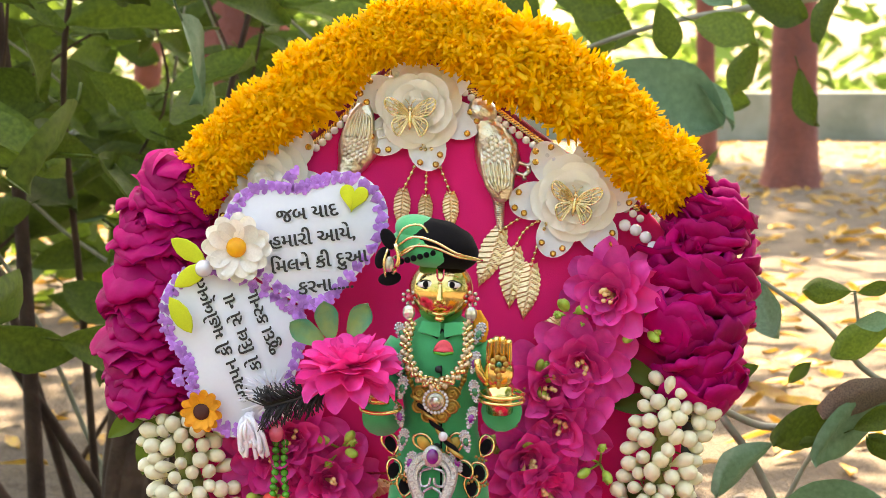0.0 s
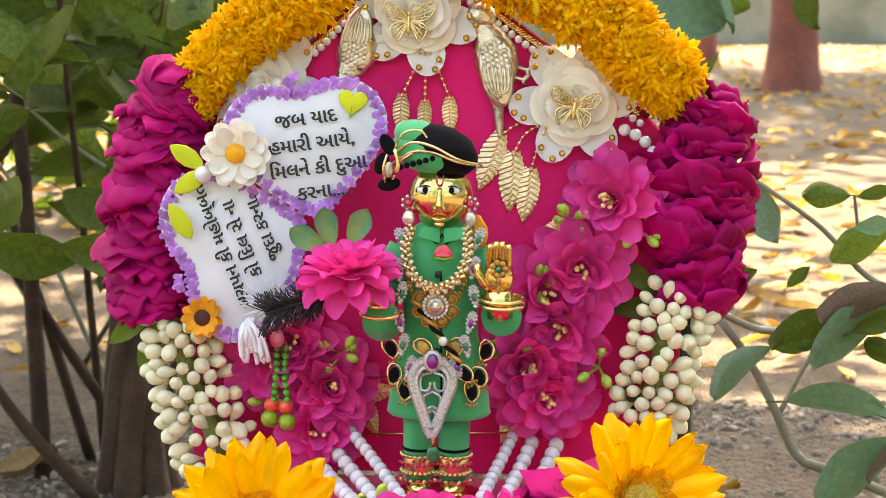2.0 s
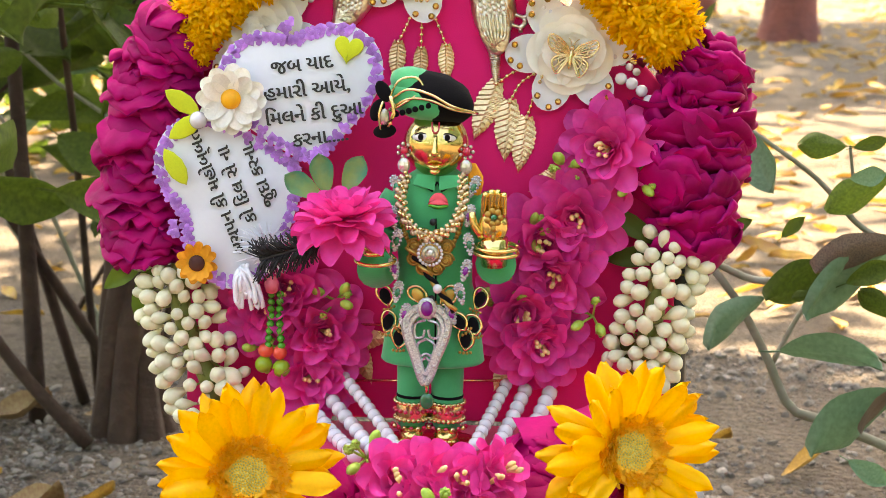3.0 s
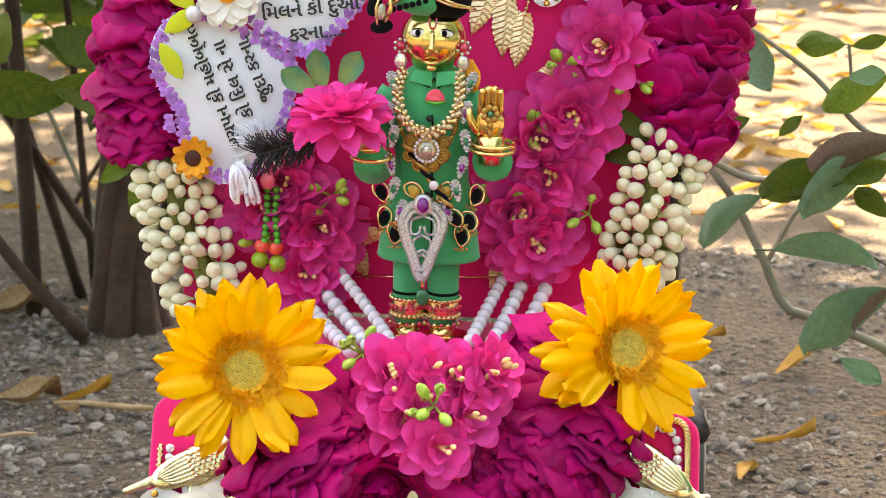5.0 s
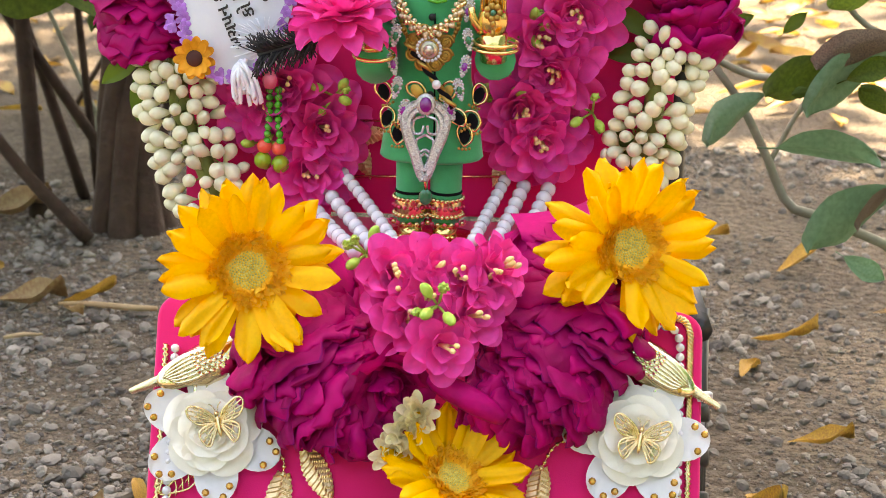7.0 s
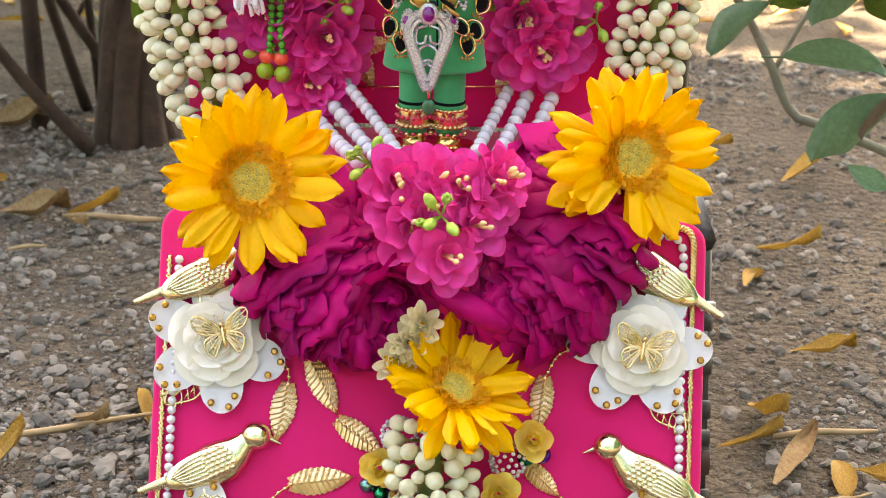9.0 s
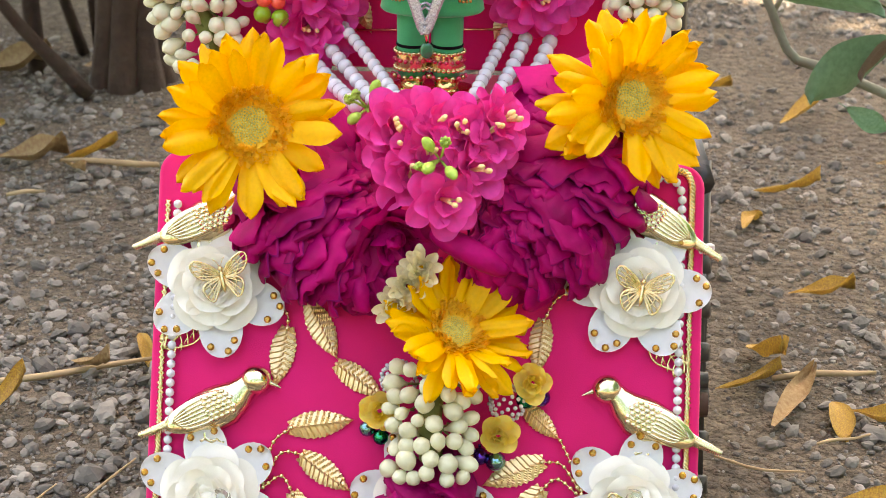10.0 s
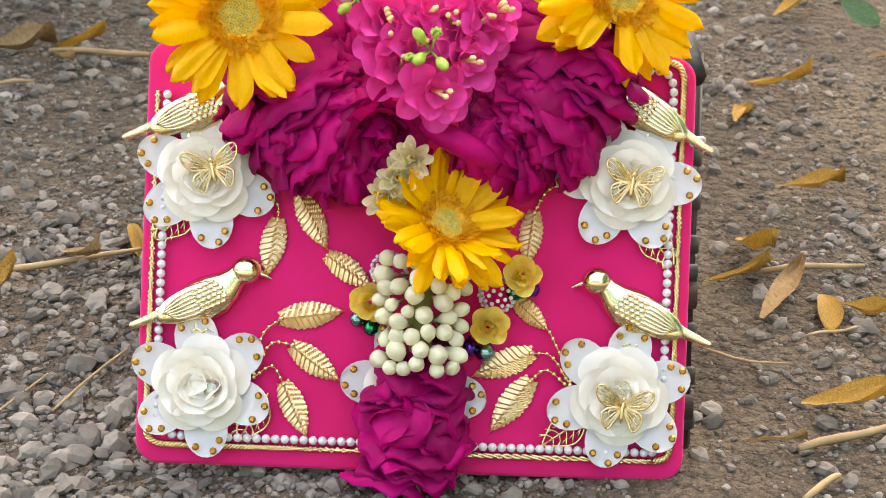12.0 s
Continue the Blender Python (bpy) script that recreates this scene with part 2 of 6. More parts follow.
def ball(r=1.0, nu=10, nv=7):
    a = np.linspace(0, 2 * np.pi, nu, endpoint=False)
    v = [(0, 0, -r)]
    for j in range(1, nv):
        e = -np.pi / 2 + np.pi * j / nv
        v += [(r * math.cos(e) * math.cos(t), r * math.cos(e) * math.sin(t), r * math.sin(e)) for t in a]
    v.append((0, 0, r))
    f = [(0, 1 + (i + 1) % nu, 1 + i) for i in range(nu)]
    for j in range(nv - 2):
        b = 1 + j * nu
        f += [(b + i, b + (i + 1) % nu, b + nu + (i + 1) % nu, b + nu + i) for i in range(nu)]
    b, t = 1 + (nv - 2) * nu, len(v) - 1
    f += [(b + i, b + (i + 1) % nu, t) for i in range(nu)]
    return v, f


def lathe(prof, nu=16, sx=1.0, sy=1.0):
    a = np.linspace(0, 2 * np.pi, nu, endpoint=False)
    v = [(r * math.cos(t) * sx, r * math.sin(t) * sy, z) for r, z in prof for t in a]
    f = quads(nu, len(prof), True)
    f.append(tuple(range(nu - 1, -1, -1)))
    f.append(tuple((len(prof) - 1) * nu + i for i in range(nu)))
    return v, f


def tube(pts, radii, nu=6):
    pts = np.asarray(pts, float)
    if np.isscalar(radii):
        radii = [radii] * len(pts)
    v = []
    for i, p in enumerate(pts):
        d = pts[min(i + 1, len(pts) - 1)] - pts[max(i - 1, 0)]
        d = d / (np.linalg.norm(d) + 1e-12)
        ref = np.array([0, 0, 1.0]) if abs(d[2]) < 0.9 else np.array([1.0, 0, 0])
        x = np.cross(d, ref)
        x /= np.linalg.norm(x)
        y = np.cross(d, x)
        v += [p + radii[i] * (math.cos(t) * x + math.sin(t) * y) for t in np.linspace(0, 2 * np.pi, nu, endpoint=False)]
    f = quads(nu, len(pts), True)
    f.append(tuple(range(nu - 1, -1, -1)))
    f.append(tuple((len(pts) - 1) * nu + i for i in range(nu)))
    return v, f


def curve(pts, n=24):
    """A smooth line through the points (Catmull-Rom)."""
    p = np.asarray(pts, float)
    p = np.vstack([2 * p[0] - p[1], p, 2 * p[-1] - p[-2]])
    out = []
    for t in np.linspace(0, len(p) - 3 - 1e-9, n):
        i, u = int(t), t - int(t)
        a, b, c, d = p[i:i + 4]
        out.append(0.5 * (2 * b + (c - a) * u + (2 * a - 5 * b + 4 * c - d) * u * u + (3 * b - a - 3 * c + d) * u ** 3))
    return np.array(out)


def slab(outline, t, bevel=0.6):
    """A flat piece with a rounded rim; outline counter-clockwise, top at z = t."""
    o = np.asarray(outline, float)
    c = o.mean(0)
    n = len(o)
    d = np.roll(o, -1, 0) - np.roll(o, 1, 0)
    nrm = np.stack([d[:, 1], -d[:, 0]], 1)
    nrm /= np.linalg.norm(nrm, axis=1)[:, None] + 1e-9
    rings = [(0, 0), (0, t - bevel), (-0.3 * bevel, t - 0.3 * bevel), (-bevel, t)]
    v = [(*(o[i] + nrm[i] * k), z) for k, z in rings for i in range(n)]
    f = quads(n, 4, True)
    v.append((*c, t))
    top = len(v) - 1
    f += [(3 * n + i, 3 * n + (i + 1) % n, top) for i in range(n)]
    f.append(tuple(range(n - 1, -1, -1)))
    return v, f


def petal(L, W, cup=0.0, curl=0.0, tip=0.5, ns=8, na=6, ruffle=0.0, seed=0, base=0.15, point=0.0):
    """A petal along +Y from the origin, lying in XY, lifted in Z by cup (sides) and curl (tip)."""
    v = []
    for j in range(ns + 1):
        s = math.sin(math.pi / 2 * j / ns)
        cut = 0.72 - 0.2 * point
        e = max(0.0, (s - cut) / (1 - cut))
        end = (1 - point) * (0.12 + 0.88 * math.sqrt(max(0.0, 1 - e ** 2.4))) + point * (1 - e ** 1.5)
        w = W / 2 * (base + (1 - base) * math.sin(math.pi * min(1, s ** (1 - 0.45 * tip)) * 0.5)) * end
        for i in range(na + 1):
            a = 2 * i / na - 1
            y = L * (s - 0.10 * a * a * s * (1 - point))
            z = cup * a * a * math.sin(math.pi * min(s * 1.1, 1) * 0.6) + curl * s * s
            if ruffle:
                z += ruffle * s * noise.noise((a * 1.7 + seed * 3.1, s * 2.0, seed * 1.7))
            v.append((w * a, y, z))
    return v, quads(na + 1, ns + 1)


def round_petal(L, W):
    """A flat petal with a round end, from the origin along +Y."""
    v = []
    for j in range(11):
        s = math.sin(math.pi / 2 * j / 10)
        w = W / 2 * min(0.22 + 0.78 * math.sin(min(1, s / 0.62) * math.pi / 2), math.sqrt(max(0, 1 - (max(0, s - 0.62) / 0.38) ** 2)) + 1e-3)
        v += [(w * a, L * s, 1.5 * a * a * s + 1.5 * s * s) for a in np.linspace(-1, 1, 7)]
    return np.array(v), quads(7, 11)


def cup_petal(L, W, cup, curl, seed, ruffle=0.05):
    """A round petal hollowed like a spoon."""
    v, f = round_petal(L, W)
    for q in v:
        a, t = q[0] / (W / 2), q[1] / L
        q[2] = cup * a * a * t + curl * t * t + L * ruffle * t * noise.noise((a * 1.3 + seed * 2.3, t * 2, seed * 1.1))
    return v, f


def link_part(name, me, parent, m=None, label=""):
    ob = new(name, me)
    ob.parent = parent
    if m is not None:
        ob.matrix_basis = m if isinstance(m, Matrix) else Matrix(m.tolist())
    return tagged(ob, label)


def thing(name, m, label, category, group="", kind=""):
    ob = new(name)
    ob.empty_display_size = 0.01
    ob.matrix_basis = m
    return tagged(ob, label, category, group, kind)


def solo(name, me, m, label, category, group="", kind=""):
    ob = new(name, me)
    ob.matrix_basis = m
    return tagged(ob, label, category, group, kind)


MM = 0.001
BOARD = pose(0, 0, 0.008, 0, 1.2, -2.0)


def LOW(u, v, h=0.0, rz=0.0, rx=0.0, ry=0.0):
    """On the front panel: u across, v up the slope, h off its face, in mm."""
    return BOARD @ pose(0, 0, 0, 64) @ pose(u * MM, v * MM, h * MM) @ pose(0, 0, 0, 0, 0, rz) @ pose(0, 0, 0, rx, ry)


def UP(u, v, h=0.0, rz=0.0, rx=0.0, ry=0.0):
    """On the back panel, in mm."""
    return BOARD @ pose(0, 0.235, 0.19, 85) @ pose(u * MM, v * MM, h * MM) @ pose(0, 0, 0, 0, 0, rz) @ pose(0, 0, 0, rx, ry)


def SEAT(x, y, z, rx=0.0, ry=0.0, rz=0.0):
    return BOARD @ pose(x * MM, y * MM, z * MM, rx, ry, rz)

# ---- ground, far wall, distance ----
rng = random.Random(7)


def ground_height(x, y):
    return (0.006 * noise.noise((x * 3, y * 3, 0.3)) + 0.003 * noise.noise((x * 13, y * 13, 4.0)) + 0.0011 * noise.noise((x * 38, y * 38, 2.0))) * math.exp(-max(0.0, abs(y) - 1.0)) - 0.004


def build_ground():
    s = Shape(1.0)
    xs = np.concatenate([-np.geomspace(120, 0.9, 14), np.linspace(-0.8, 0.8, 181), np.geomspace(0.9, 120, 14)])
    ys = np.concatenate([-np.geomspace(60, 0.4, 10), np.linspace(-0.3, 1.4, 191), np.geomspace(1.5, 160, 22)])
    v = [(x, y, ground_height(x, y) if abs(x) < 40 else 0) for y in ys for x in xs]
    s.add((v, quads(len(xs), len(ys))))
    return tagged(new("ground", s.mesh("ground", SOIL)), "dry grey-brown gravelly soil of a shaded grove", "ground", kind="structure")


ground = build_ground()


def build_pebbles():
    stones = []
    for k in range(14):
        v, f = ball(1.0, 7, 5) if k < 9 else ball(1.0, 5, 3)
        v = np.array(v)
        v *= 1 + 0.45 * np.array([[noise.noise(Vector(q) * 1.1 + Vector((k * 5.1, 0, 0)))] for q in v])
        stones.append((v, f))
    s = Shape(1.0)
    for k in range(80000):
        x, y = rng.uniform(-0.60, 0.60), -0.12 + 1.3 * rng.random() ** 1.5
        dens = 0.62 + 0.9 * noise.noise((x * 4, y * 4, 9.0)) + (0.3 if y < 0.32 and x < 0.1 else 0.0) - 0.35 * max(0, y - 0.3)
        if rng.random() > dens or abs(x) < 0.1 and 0.03 < y < 0.5:
            continue
        big = x < -0.12 and y < 0.3
        r = min(0.0074 if big else 0.0056, (0.0008 if big else 0.00066) * math.exp(abs(rng.gauss(0, 0.82))))
        v, f = stones[rng.randrange(9)] if r > 0.0016 else stones[9 + rng.randrange(5)]
        m = tr(x, y, ground_height(x, y) + r * 0.3, rng.uniform(-30, 30), rng.uniform(-30, 30), rng.uniform(0, 360),
               (r * rng.uniform(0.9, 1.5), r, r * rng.uniform(0.55, 0.9)))
        s.add((v, f), m)
    return tagged(new("pebbles", s.mesh("pebbles", PEBBLE, smooth=False)), "small grey pebbles strewn on the soil", "pebbles", kind="stuff")


build_pebbles()


def build_litter():
    s = Shape(1.0)
    for k in range(2600):
        y = rng.uniform(1.3, 9.3)
        x = rng.uniform(-0.6 - 0.3 * y, 0.8 + 0.32 * y)
        L = rng.uniform(0.035, 0.09)
        p = petal(L, L * rng.uniform(0.3, 0.5), L * 0.1, L * rng.uniform(-0.2, 0.3), 0.5, 3, 2, point=0.6)
        s.add(p, tr(x, y, ground_height(x, y) + 0.008, rng.uniform(-12, 12), rng.uniform(-20, 20), rng.uniform(0, 360)))
    return tagged(new("leaf_litter", s.mesh("leaf_litter", YELLEAF)), "yellow fallen leaves scattered over the sunlit ground", "leaf litter", kind="stuff")


build_litter()


def build_far_wall():
    s = Shape(1.0)
    for x0, x1, h in ((-12, 14, 0.30),):
        o = [(x0, 0), (x1, 0), (x1, h), (x0, h)]
        s.add(slab(o, 0.2, 0.02), tr(0, 9.8, -0.02, 90))
    return tagged(new("wall_boundary", s.mesh("wall_boundary", WALLGREY, False)), "low weathered grey plaster boundary wall", "wall", kind="structure")


build_far_wall()


def scatter_leaves(name, n, centre, radius, size, material, label, seed, gap=0.0, category="foliage"):
    r = random.Random(seed)
    s = Shape(1.0)
    while n > 0:
        q = np.array([r.uniform(-1, 1) for _ in range(3)])
        if np.linalg.norm(q) > 1:
            continue
        p = np.array(centre) + q * np.array(radius)
        if gap and noise.noise(Vector(p) * gap) < -0.05:
            n -= 0.3
            continue
        L = size * r.uniform(0.6, 1.3)
        s.add(petal(L, L * 0.5, L * 0.1, L * 0.15, 0.5, 2, 2, point=0.5),
              tr(*p, r.uniform(-60, 60), r.uniform(-60, 60), r.uniform(0, 360)))
        n -= 1
    return tagged(new(name, s.mesh(name, material)), label, category, kind="stuff")


scatter_leaves("far_foliage", 9500, (0, 16, 2.0), (13, 3.0, 3.4), 0.36, LITFARLEAF, "green foliage beyond the boundary wall, coloured pale as if sunlit", 3, 0.35)


scatter_leaves("far_foliage", 3600, (-3.2, 11.5, 1.6), (4.5, 1.2, 2.2), 0.24, LITFARLEAF, "pale green undergrowth before the boundary wall", 31, 0.8)
scatter_leaves("undergrowth", 900, (-0.95, 2.9, 0.38), (0.75, 0.5, 0.50), 0.09, GARDLEAF, "tangle of dark green undergrowth behind the shrub", 32)
# Added leaf banks, never in view: they cut low sky light around the throne.
scatter_leaves("grove_foliage", 2600, (0, -6.5, 1.6), (8, 1.5, 2.6), 0.42, CANOPY, "unseen dense green foliage added behind to block low sky light", 11)
scatter_leaves("grove_foliage", 1800, (-9.0, -1.0, 1.6), (1.5, 6, 2.4), 0.42, CANOPY, "unseen dense green foliage added at one side to block sky light", 12)
scatter_leaves("grove_foliage", 2600, (4.2, -0.8, 2.2), (1.2, 4, 2.8), 0.42, CANOPY, "unseen dense green foliage added at one side to block sky light", 13)


def build_tree(x, y, r, top, label, crown, seed, rough=0.06, dense=1.0, gap=-0.12):
    t = thing("tree", pose(x, y, -0.03), label, "tree", "trees of the grove")
    s = Shape(1.0)
    zs = np.linspace(0, top, 26)
    nu = 22
    v = []
    for z in zs:
        for a in np.linspace(0, 2 * np.pi, nu, endpoint=False):
            k = r * (1.0 + 0.5 * math.exp(-z / 0.10) - 0.10 * z / top) * (1 + rough * noise.noise((math.cos(a) * 2 + seed, math.sin(a) * 2, z * 5)) + rough * noise.noise((math.cos(a) * 6, math.sin(a) * 6 + seed, z * 12)))
            v.append((k * math.cos(a) + 0.02 * math.sin(z * 1.3 + seed), k * math.sin(a), z))
    s.add((v, quads(nu, len(zs), True)))
    link_part("trunk", s.mesh("trunk", REDBARK), t)
    limbs = Shape(1.0)
    rr = random.Random(seed)
    for k in range(5):
        a = k * 1.26 + rr.uniform(-0.3, 0.3)
        e = (math.cos(a) * crown * 0.6, math.sin(a) * crown * 0.6, top + rr.uniform(0.5, 0.9))
        limbs.add(tube(curve([(0, 0, top - 0.15), (e[0] * 0.4, e[1] * 0.4, top + 0.3), e], 8), list(np.linspace(r * 0.6, r * 0.15, 8)), 7))
    link_part("limbs", limbs.mesh("limbs", REDBARK), t)
    c = Shape(1.0)
    n = int(900 * crown * crown * dense)
    while n > 0:
        q = np.array([rr.uniform(-1, 1) for _ in range(3)])
        if np.linalg.norm(q) > 1 or noise.noise(Vector((q[0] * 2.2 + seed, q[1] * 2.2, q[2] * 2))) < gap:
            n -= 0.2
            continue
        L = rr.uniform(0.10, 0.2)
        c.add(petal(L, L * 0.5, L * 0.1, L * 0.15, 0.5, 2, 2, point=0.5),
              tr(q[0] * crown, q[1] * crown, top + 0.8 + q[2] * 0.8, rr.uniform(-50, 50), rr.uniform(-50, 50), rr.uniform(0, 360)))
        n -= 1
    link_part("crown", c.mesh("crown", CANOPY), t)
    return t


# Crowns are unseen; the second and third are packed dense to throw shade.
build_tree(1.30, 5.95, 0.088, 2.6, "tree trunk painted red-brown, standing in leaf litter", 2.0, 1, 0.06, 0.25)
build_tree(1.22, 7.6, 0.045, 2.6, "thin red-brown tree trunk by the boundary wall", 1.9, 2, 0.06, 2.2, -0.3)
build_tree(-0.318, 2.2, 0.072, 2.3, "rough red-brown tree trunk behind the shrub", 1.08, 3, 0.16, 6.0, -0.7)
build_tree(-0.70, 3.6, 0.034, 2.4, "slim red-brown tree trunk behind the shrub", 1.5, 4, 0.1, 0.6)


# ---- shrub leaves, branches ----
LEAFMESH = {}


def leaf_mesh(kind, k):
    key = (kind, k)
    if key not in LEAFMESH:
        s = Shape(1.0)
        rr = random.Random(k * 13 + len(kind))
        wide = rr.uniform(0.52, 0.72)
        v, f = petal(1.0, wide, 0.12 * rr.uniform(0.4, 1.6), rr.uniform(-0.35, 0.15), 0.55, 12, 8, 0.12, k, 0.08, 0.75)
        v = np.array(v)
        # sunk midrib and side veins
        for q in v:
            a = abs(q[0])
            q[2] -= 0.015 * math.exp(-(a / 0.02) ** 2) + 0.004 * math.sin(42 * (q[1] - a * 0.8)) * min(1, a * 12)
        s.add((v, f))
        s.add(tube([(0, -0.22, 0.02), (0, -0.1, 0.0), (0, 0.05, -0.008)], [0.012, 0.012, 0.01], 5))
        LEAFMESH[key] = s.mesh("leaf", {"green": GARDLEAF, "blue": SKYLEAF, "dead": DEADLEAF}[kind])
    return LEAFMESH[key]


def put_leaf(parent, p, L, tip, kind="green", k=0, roll=0.0):
    """A leaf of length L at p, its tip pointing along the way tip, its face turned by roll."""
    y = Vector(tip).normalized()
    x = y.cross(Vector((0, 0, 1)))
    x = x.normalized() if x.length > 1e-4 else Vector((1, 0, 0))
    z = x.cross(y)
    m = Matrix((x, y, z)).transposed().to_4x4() @ Matrix.Rotation(radians(roll), 4, "Y")
    m = Matrix.Translation(p) @ m @ Matrix.Diagonal((L, L, L, 1))
    link_part("leaf", leaf_mesh(kind, k), parent, parent.matrix_basis.inverted() @ m)


def build_shrub():
    t = thing("shrub", pose(-0.30, 0.95, 0), "leafy green shrub with many stems and broad leaves", "shrub")
    rr = random.Random(21)
    s = Shape(1.0)
    for k in range(7):
        a = k * 0.9
        c = curve([(0.012 + 0.03 * math.cos(a), -0.08 + 0.03 * math.sin(a), -0.03), (0.01 + 0.018 * math.cos(a + 0.3), -0.08 + 0.025 * math.sin(a + 0.3), 0.07), (0.016 + 0.015 * math.cos(a + 0.8), -0.08 + 0.022 * math.sin(a + 0.8), 0.16), (0.024 + 0.024 * math.cos(a + 1), -0.08 + 0.03 * math.sin(a + 1), 0.24)], 12)
        s.add(tube(c, [0.018, 0.016, 0.014, 0.013, 0.013, 0.014, 0.013, 0.012, 0.011, 0.010, 0.009, 0.007], 8))
    link_part("stump", s.mesh("stump", BARKDARK), t)
    stems = [((-0.085, -0.05, -0.01), (-0.09, -0.05, 0.2), (-0.1, -0.05, 0.42), (-0.13, -0.05, 0.68)),
             ((-0.02, -0.14, 0.0), (-0.09, -0.15, 0.09), (-0.15, -0.15, 0.2), (-0.19, -0.15, 0.36)),
             ((0.0, 0, 0), (-0.12, -0.05, 0.22), (-0.24, -0.1, 0.42), (-0.33, -0.1, 0.6)),
             ((-0.05, 0, 0), (-0.10, -0.02, 0.2), (-0.18, 0, 0.45), (-0.2, 0.02, 0.7)),
             ((-0.19, 0.05, 0), (-0.2, 0.05, 0.25), (-0.22, 0.02, 0.5), (-0.3, 0, 0.75)),
             ((-0.04, 0.02, 0), (-0.05, 0.0, 0.25), (-0.04, -0.1, 0.5), (0.02, -0.12, 0.72)),
             ((-0.28, -0.2, 0), (-0.27, -0.22, 0.25), (-0.25, -0.26, 0.45), (-0.22, -0.3, 0.68)),
             ((0.02, 0.02, 0), (0.06, 0.05, 0.3), (0.12, 0.02, 0.55), (0.2, 0.0, 0.72)),
             ((0.3, 0.35, 0), (0.33, 0.3, 0.35), (0.42, 0.2, 0.6), (0.58, 0.1, 0.72)),
             ((-0.4, 0.1, 0), (-0.42, 0.1, 0.3), (-0.45, 0.05, 0.55), (-0.5, 0, 0.8))]
    for i, st in enumerate(stems):
        c = curve(st, 16)
        s = Shape(1.0)
        s.add(tube(c, list(np.linspace((0.0095, 0.0075, 0.0062, 0.0062, 0.0062)[i] if i < 5 else 0.0045, 0.002 if i else 0.005, 16)), 7))
        link_part("stem", s.mesh("stem", TWIG if i in (4, 6) else BARKDARK), t)
    # thin wandering shoots between the stems
    for i in range(22):
        x, y, a = rr.uniform(-0.5, 0.06), rr.uniform(-0.15, 0.55), rr.uniform(0, 6.28)
        w = [(x + 0.05 * j * math.cos(a) * rr.uniform(0.3, 1.4) + rr.uniform(-0.02, 0.02), y + 0.03 * j * math.sin(a), 0.11 * j + rr.uniform(-0.01, 0.02)) for j in range(6)]
        link_part("stem", Shape(1.0).add(tube(curve(w, 18), list(np.linspace(0.0032, 0.0014, 18)), 6)).mesh("stem", TWIG if i % 3 == 0 else BARKDARK), t)
    k = 0
    while k < 620:
        p = Vector((rr.uniform(-0.8, 0.0), rr.uniform(0.5, 1.8), rr.uniform(0.2, 0.75)))
        # denser towards the top and the outer side; open below
        if rr.random() > min(1.0, 0.26 + (p.z - 0.22) * 4.5) or p.x > -0.16:
            continue
        a = rr.uniform(0, 2 * math.pi)
        tip = Vector((math.cos(a), math.sin(a) * 0.6, rr.uniform(-0.6, 0.3)))
        L = rr.uniform(0.045, 0.12)
        put_leaf(t, p, L, tip, "blue" if rr.random() < 0.04 else "green", rr.randrange(6), rr.uniform(15, 110))
        k += 1
    return t


build_shrub()


def build_overhang():
    """Leafy branch that hangs over the scene from behind the arch, to the side of the trees."""
    t = thing("leafy_branch", pose(0.2, 1.0, 0.48), "hanging branch with large green leaves, some eaten", "branch")
    c = curve([(0.75, 0.3, 0.25), (0.42, 0.1, 0.12), (0.2, 0, 0.07), (0.02, -0.02, 0.04), (-0.1, 0, 0.0)], 22)
    s = Shape(1.0)
    s.add(tube(c, list(np.linspace(0.007, 0.002, 22)), 6))
    link_part("stem", s.mesh("stem", TWIG), t)
    rr = random.Random(5)
    for b, e, kind, roll in (((0.15, 0.9, 0.475), (0.285, 0.9, 0.415), "blue", 35), ((0.23, 0.92, 0.47), (0.29, 0.9, 0.43), "blue", -20), ((0.34, 0.95, 0.475), (0.352, 0.93, 0.41), "green", 60), ((0.10, 0.95, 0.55), (0.175, 0.9, 0.525), "green", 50),
                             ((0.20, 0.9, 0.535), (0.215, 0.9, 0.475), "green", 40), ((0.24, 0.95, 0.52), (0.30, 0.9, 0.50), "green", 20), ((0.28, 0.9, 0.54), (0.35, 0.9, 0.52), "green", 45), ((0.20, 1.0, 0.44), (0.25, 0.95, 0.37), "green", 30),
                             ((0.26, 1.0, 0.45), (0.31, 1.0, 0.44), "green", 60), ((0.17, 1.0, 0.50), (0.12, 0.98, 0.46), "green", 30), ((0.30, 0.95, 0.50), (0.27, 0.95, 0.44), "green", 55), ((0.13, 1.05, 0.53), (0.20, 1.0, 0.50), "green", 60),
                             ((0.05, 0.98, 0.56), (0.10, 0.95, 0.50), "green", 30), ((0.38, 0.95, 0.55), (0.34, 0.93, 0.49), "green", 40), ((0.22, 0.88, 0.56), (0.27, 0.86, 0.53), "blue", 30), ((0.19, 1.1, 0.42), (0.24, 1.05, 0.40), "green", 30), ((0.26, 0.92, 0.40), (0.24, 0.9, 0.36), "green", 20)):
        d = Vector(e) - Vector(b)
        put_leaf(t, b, d.length * 0.85, d, kind, rr.randrange(6), roll + 35)
    return t


build_overhang()

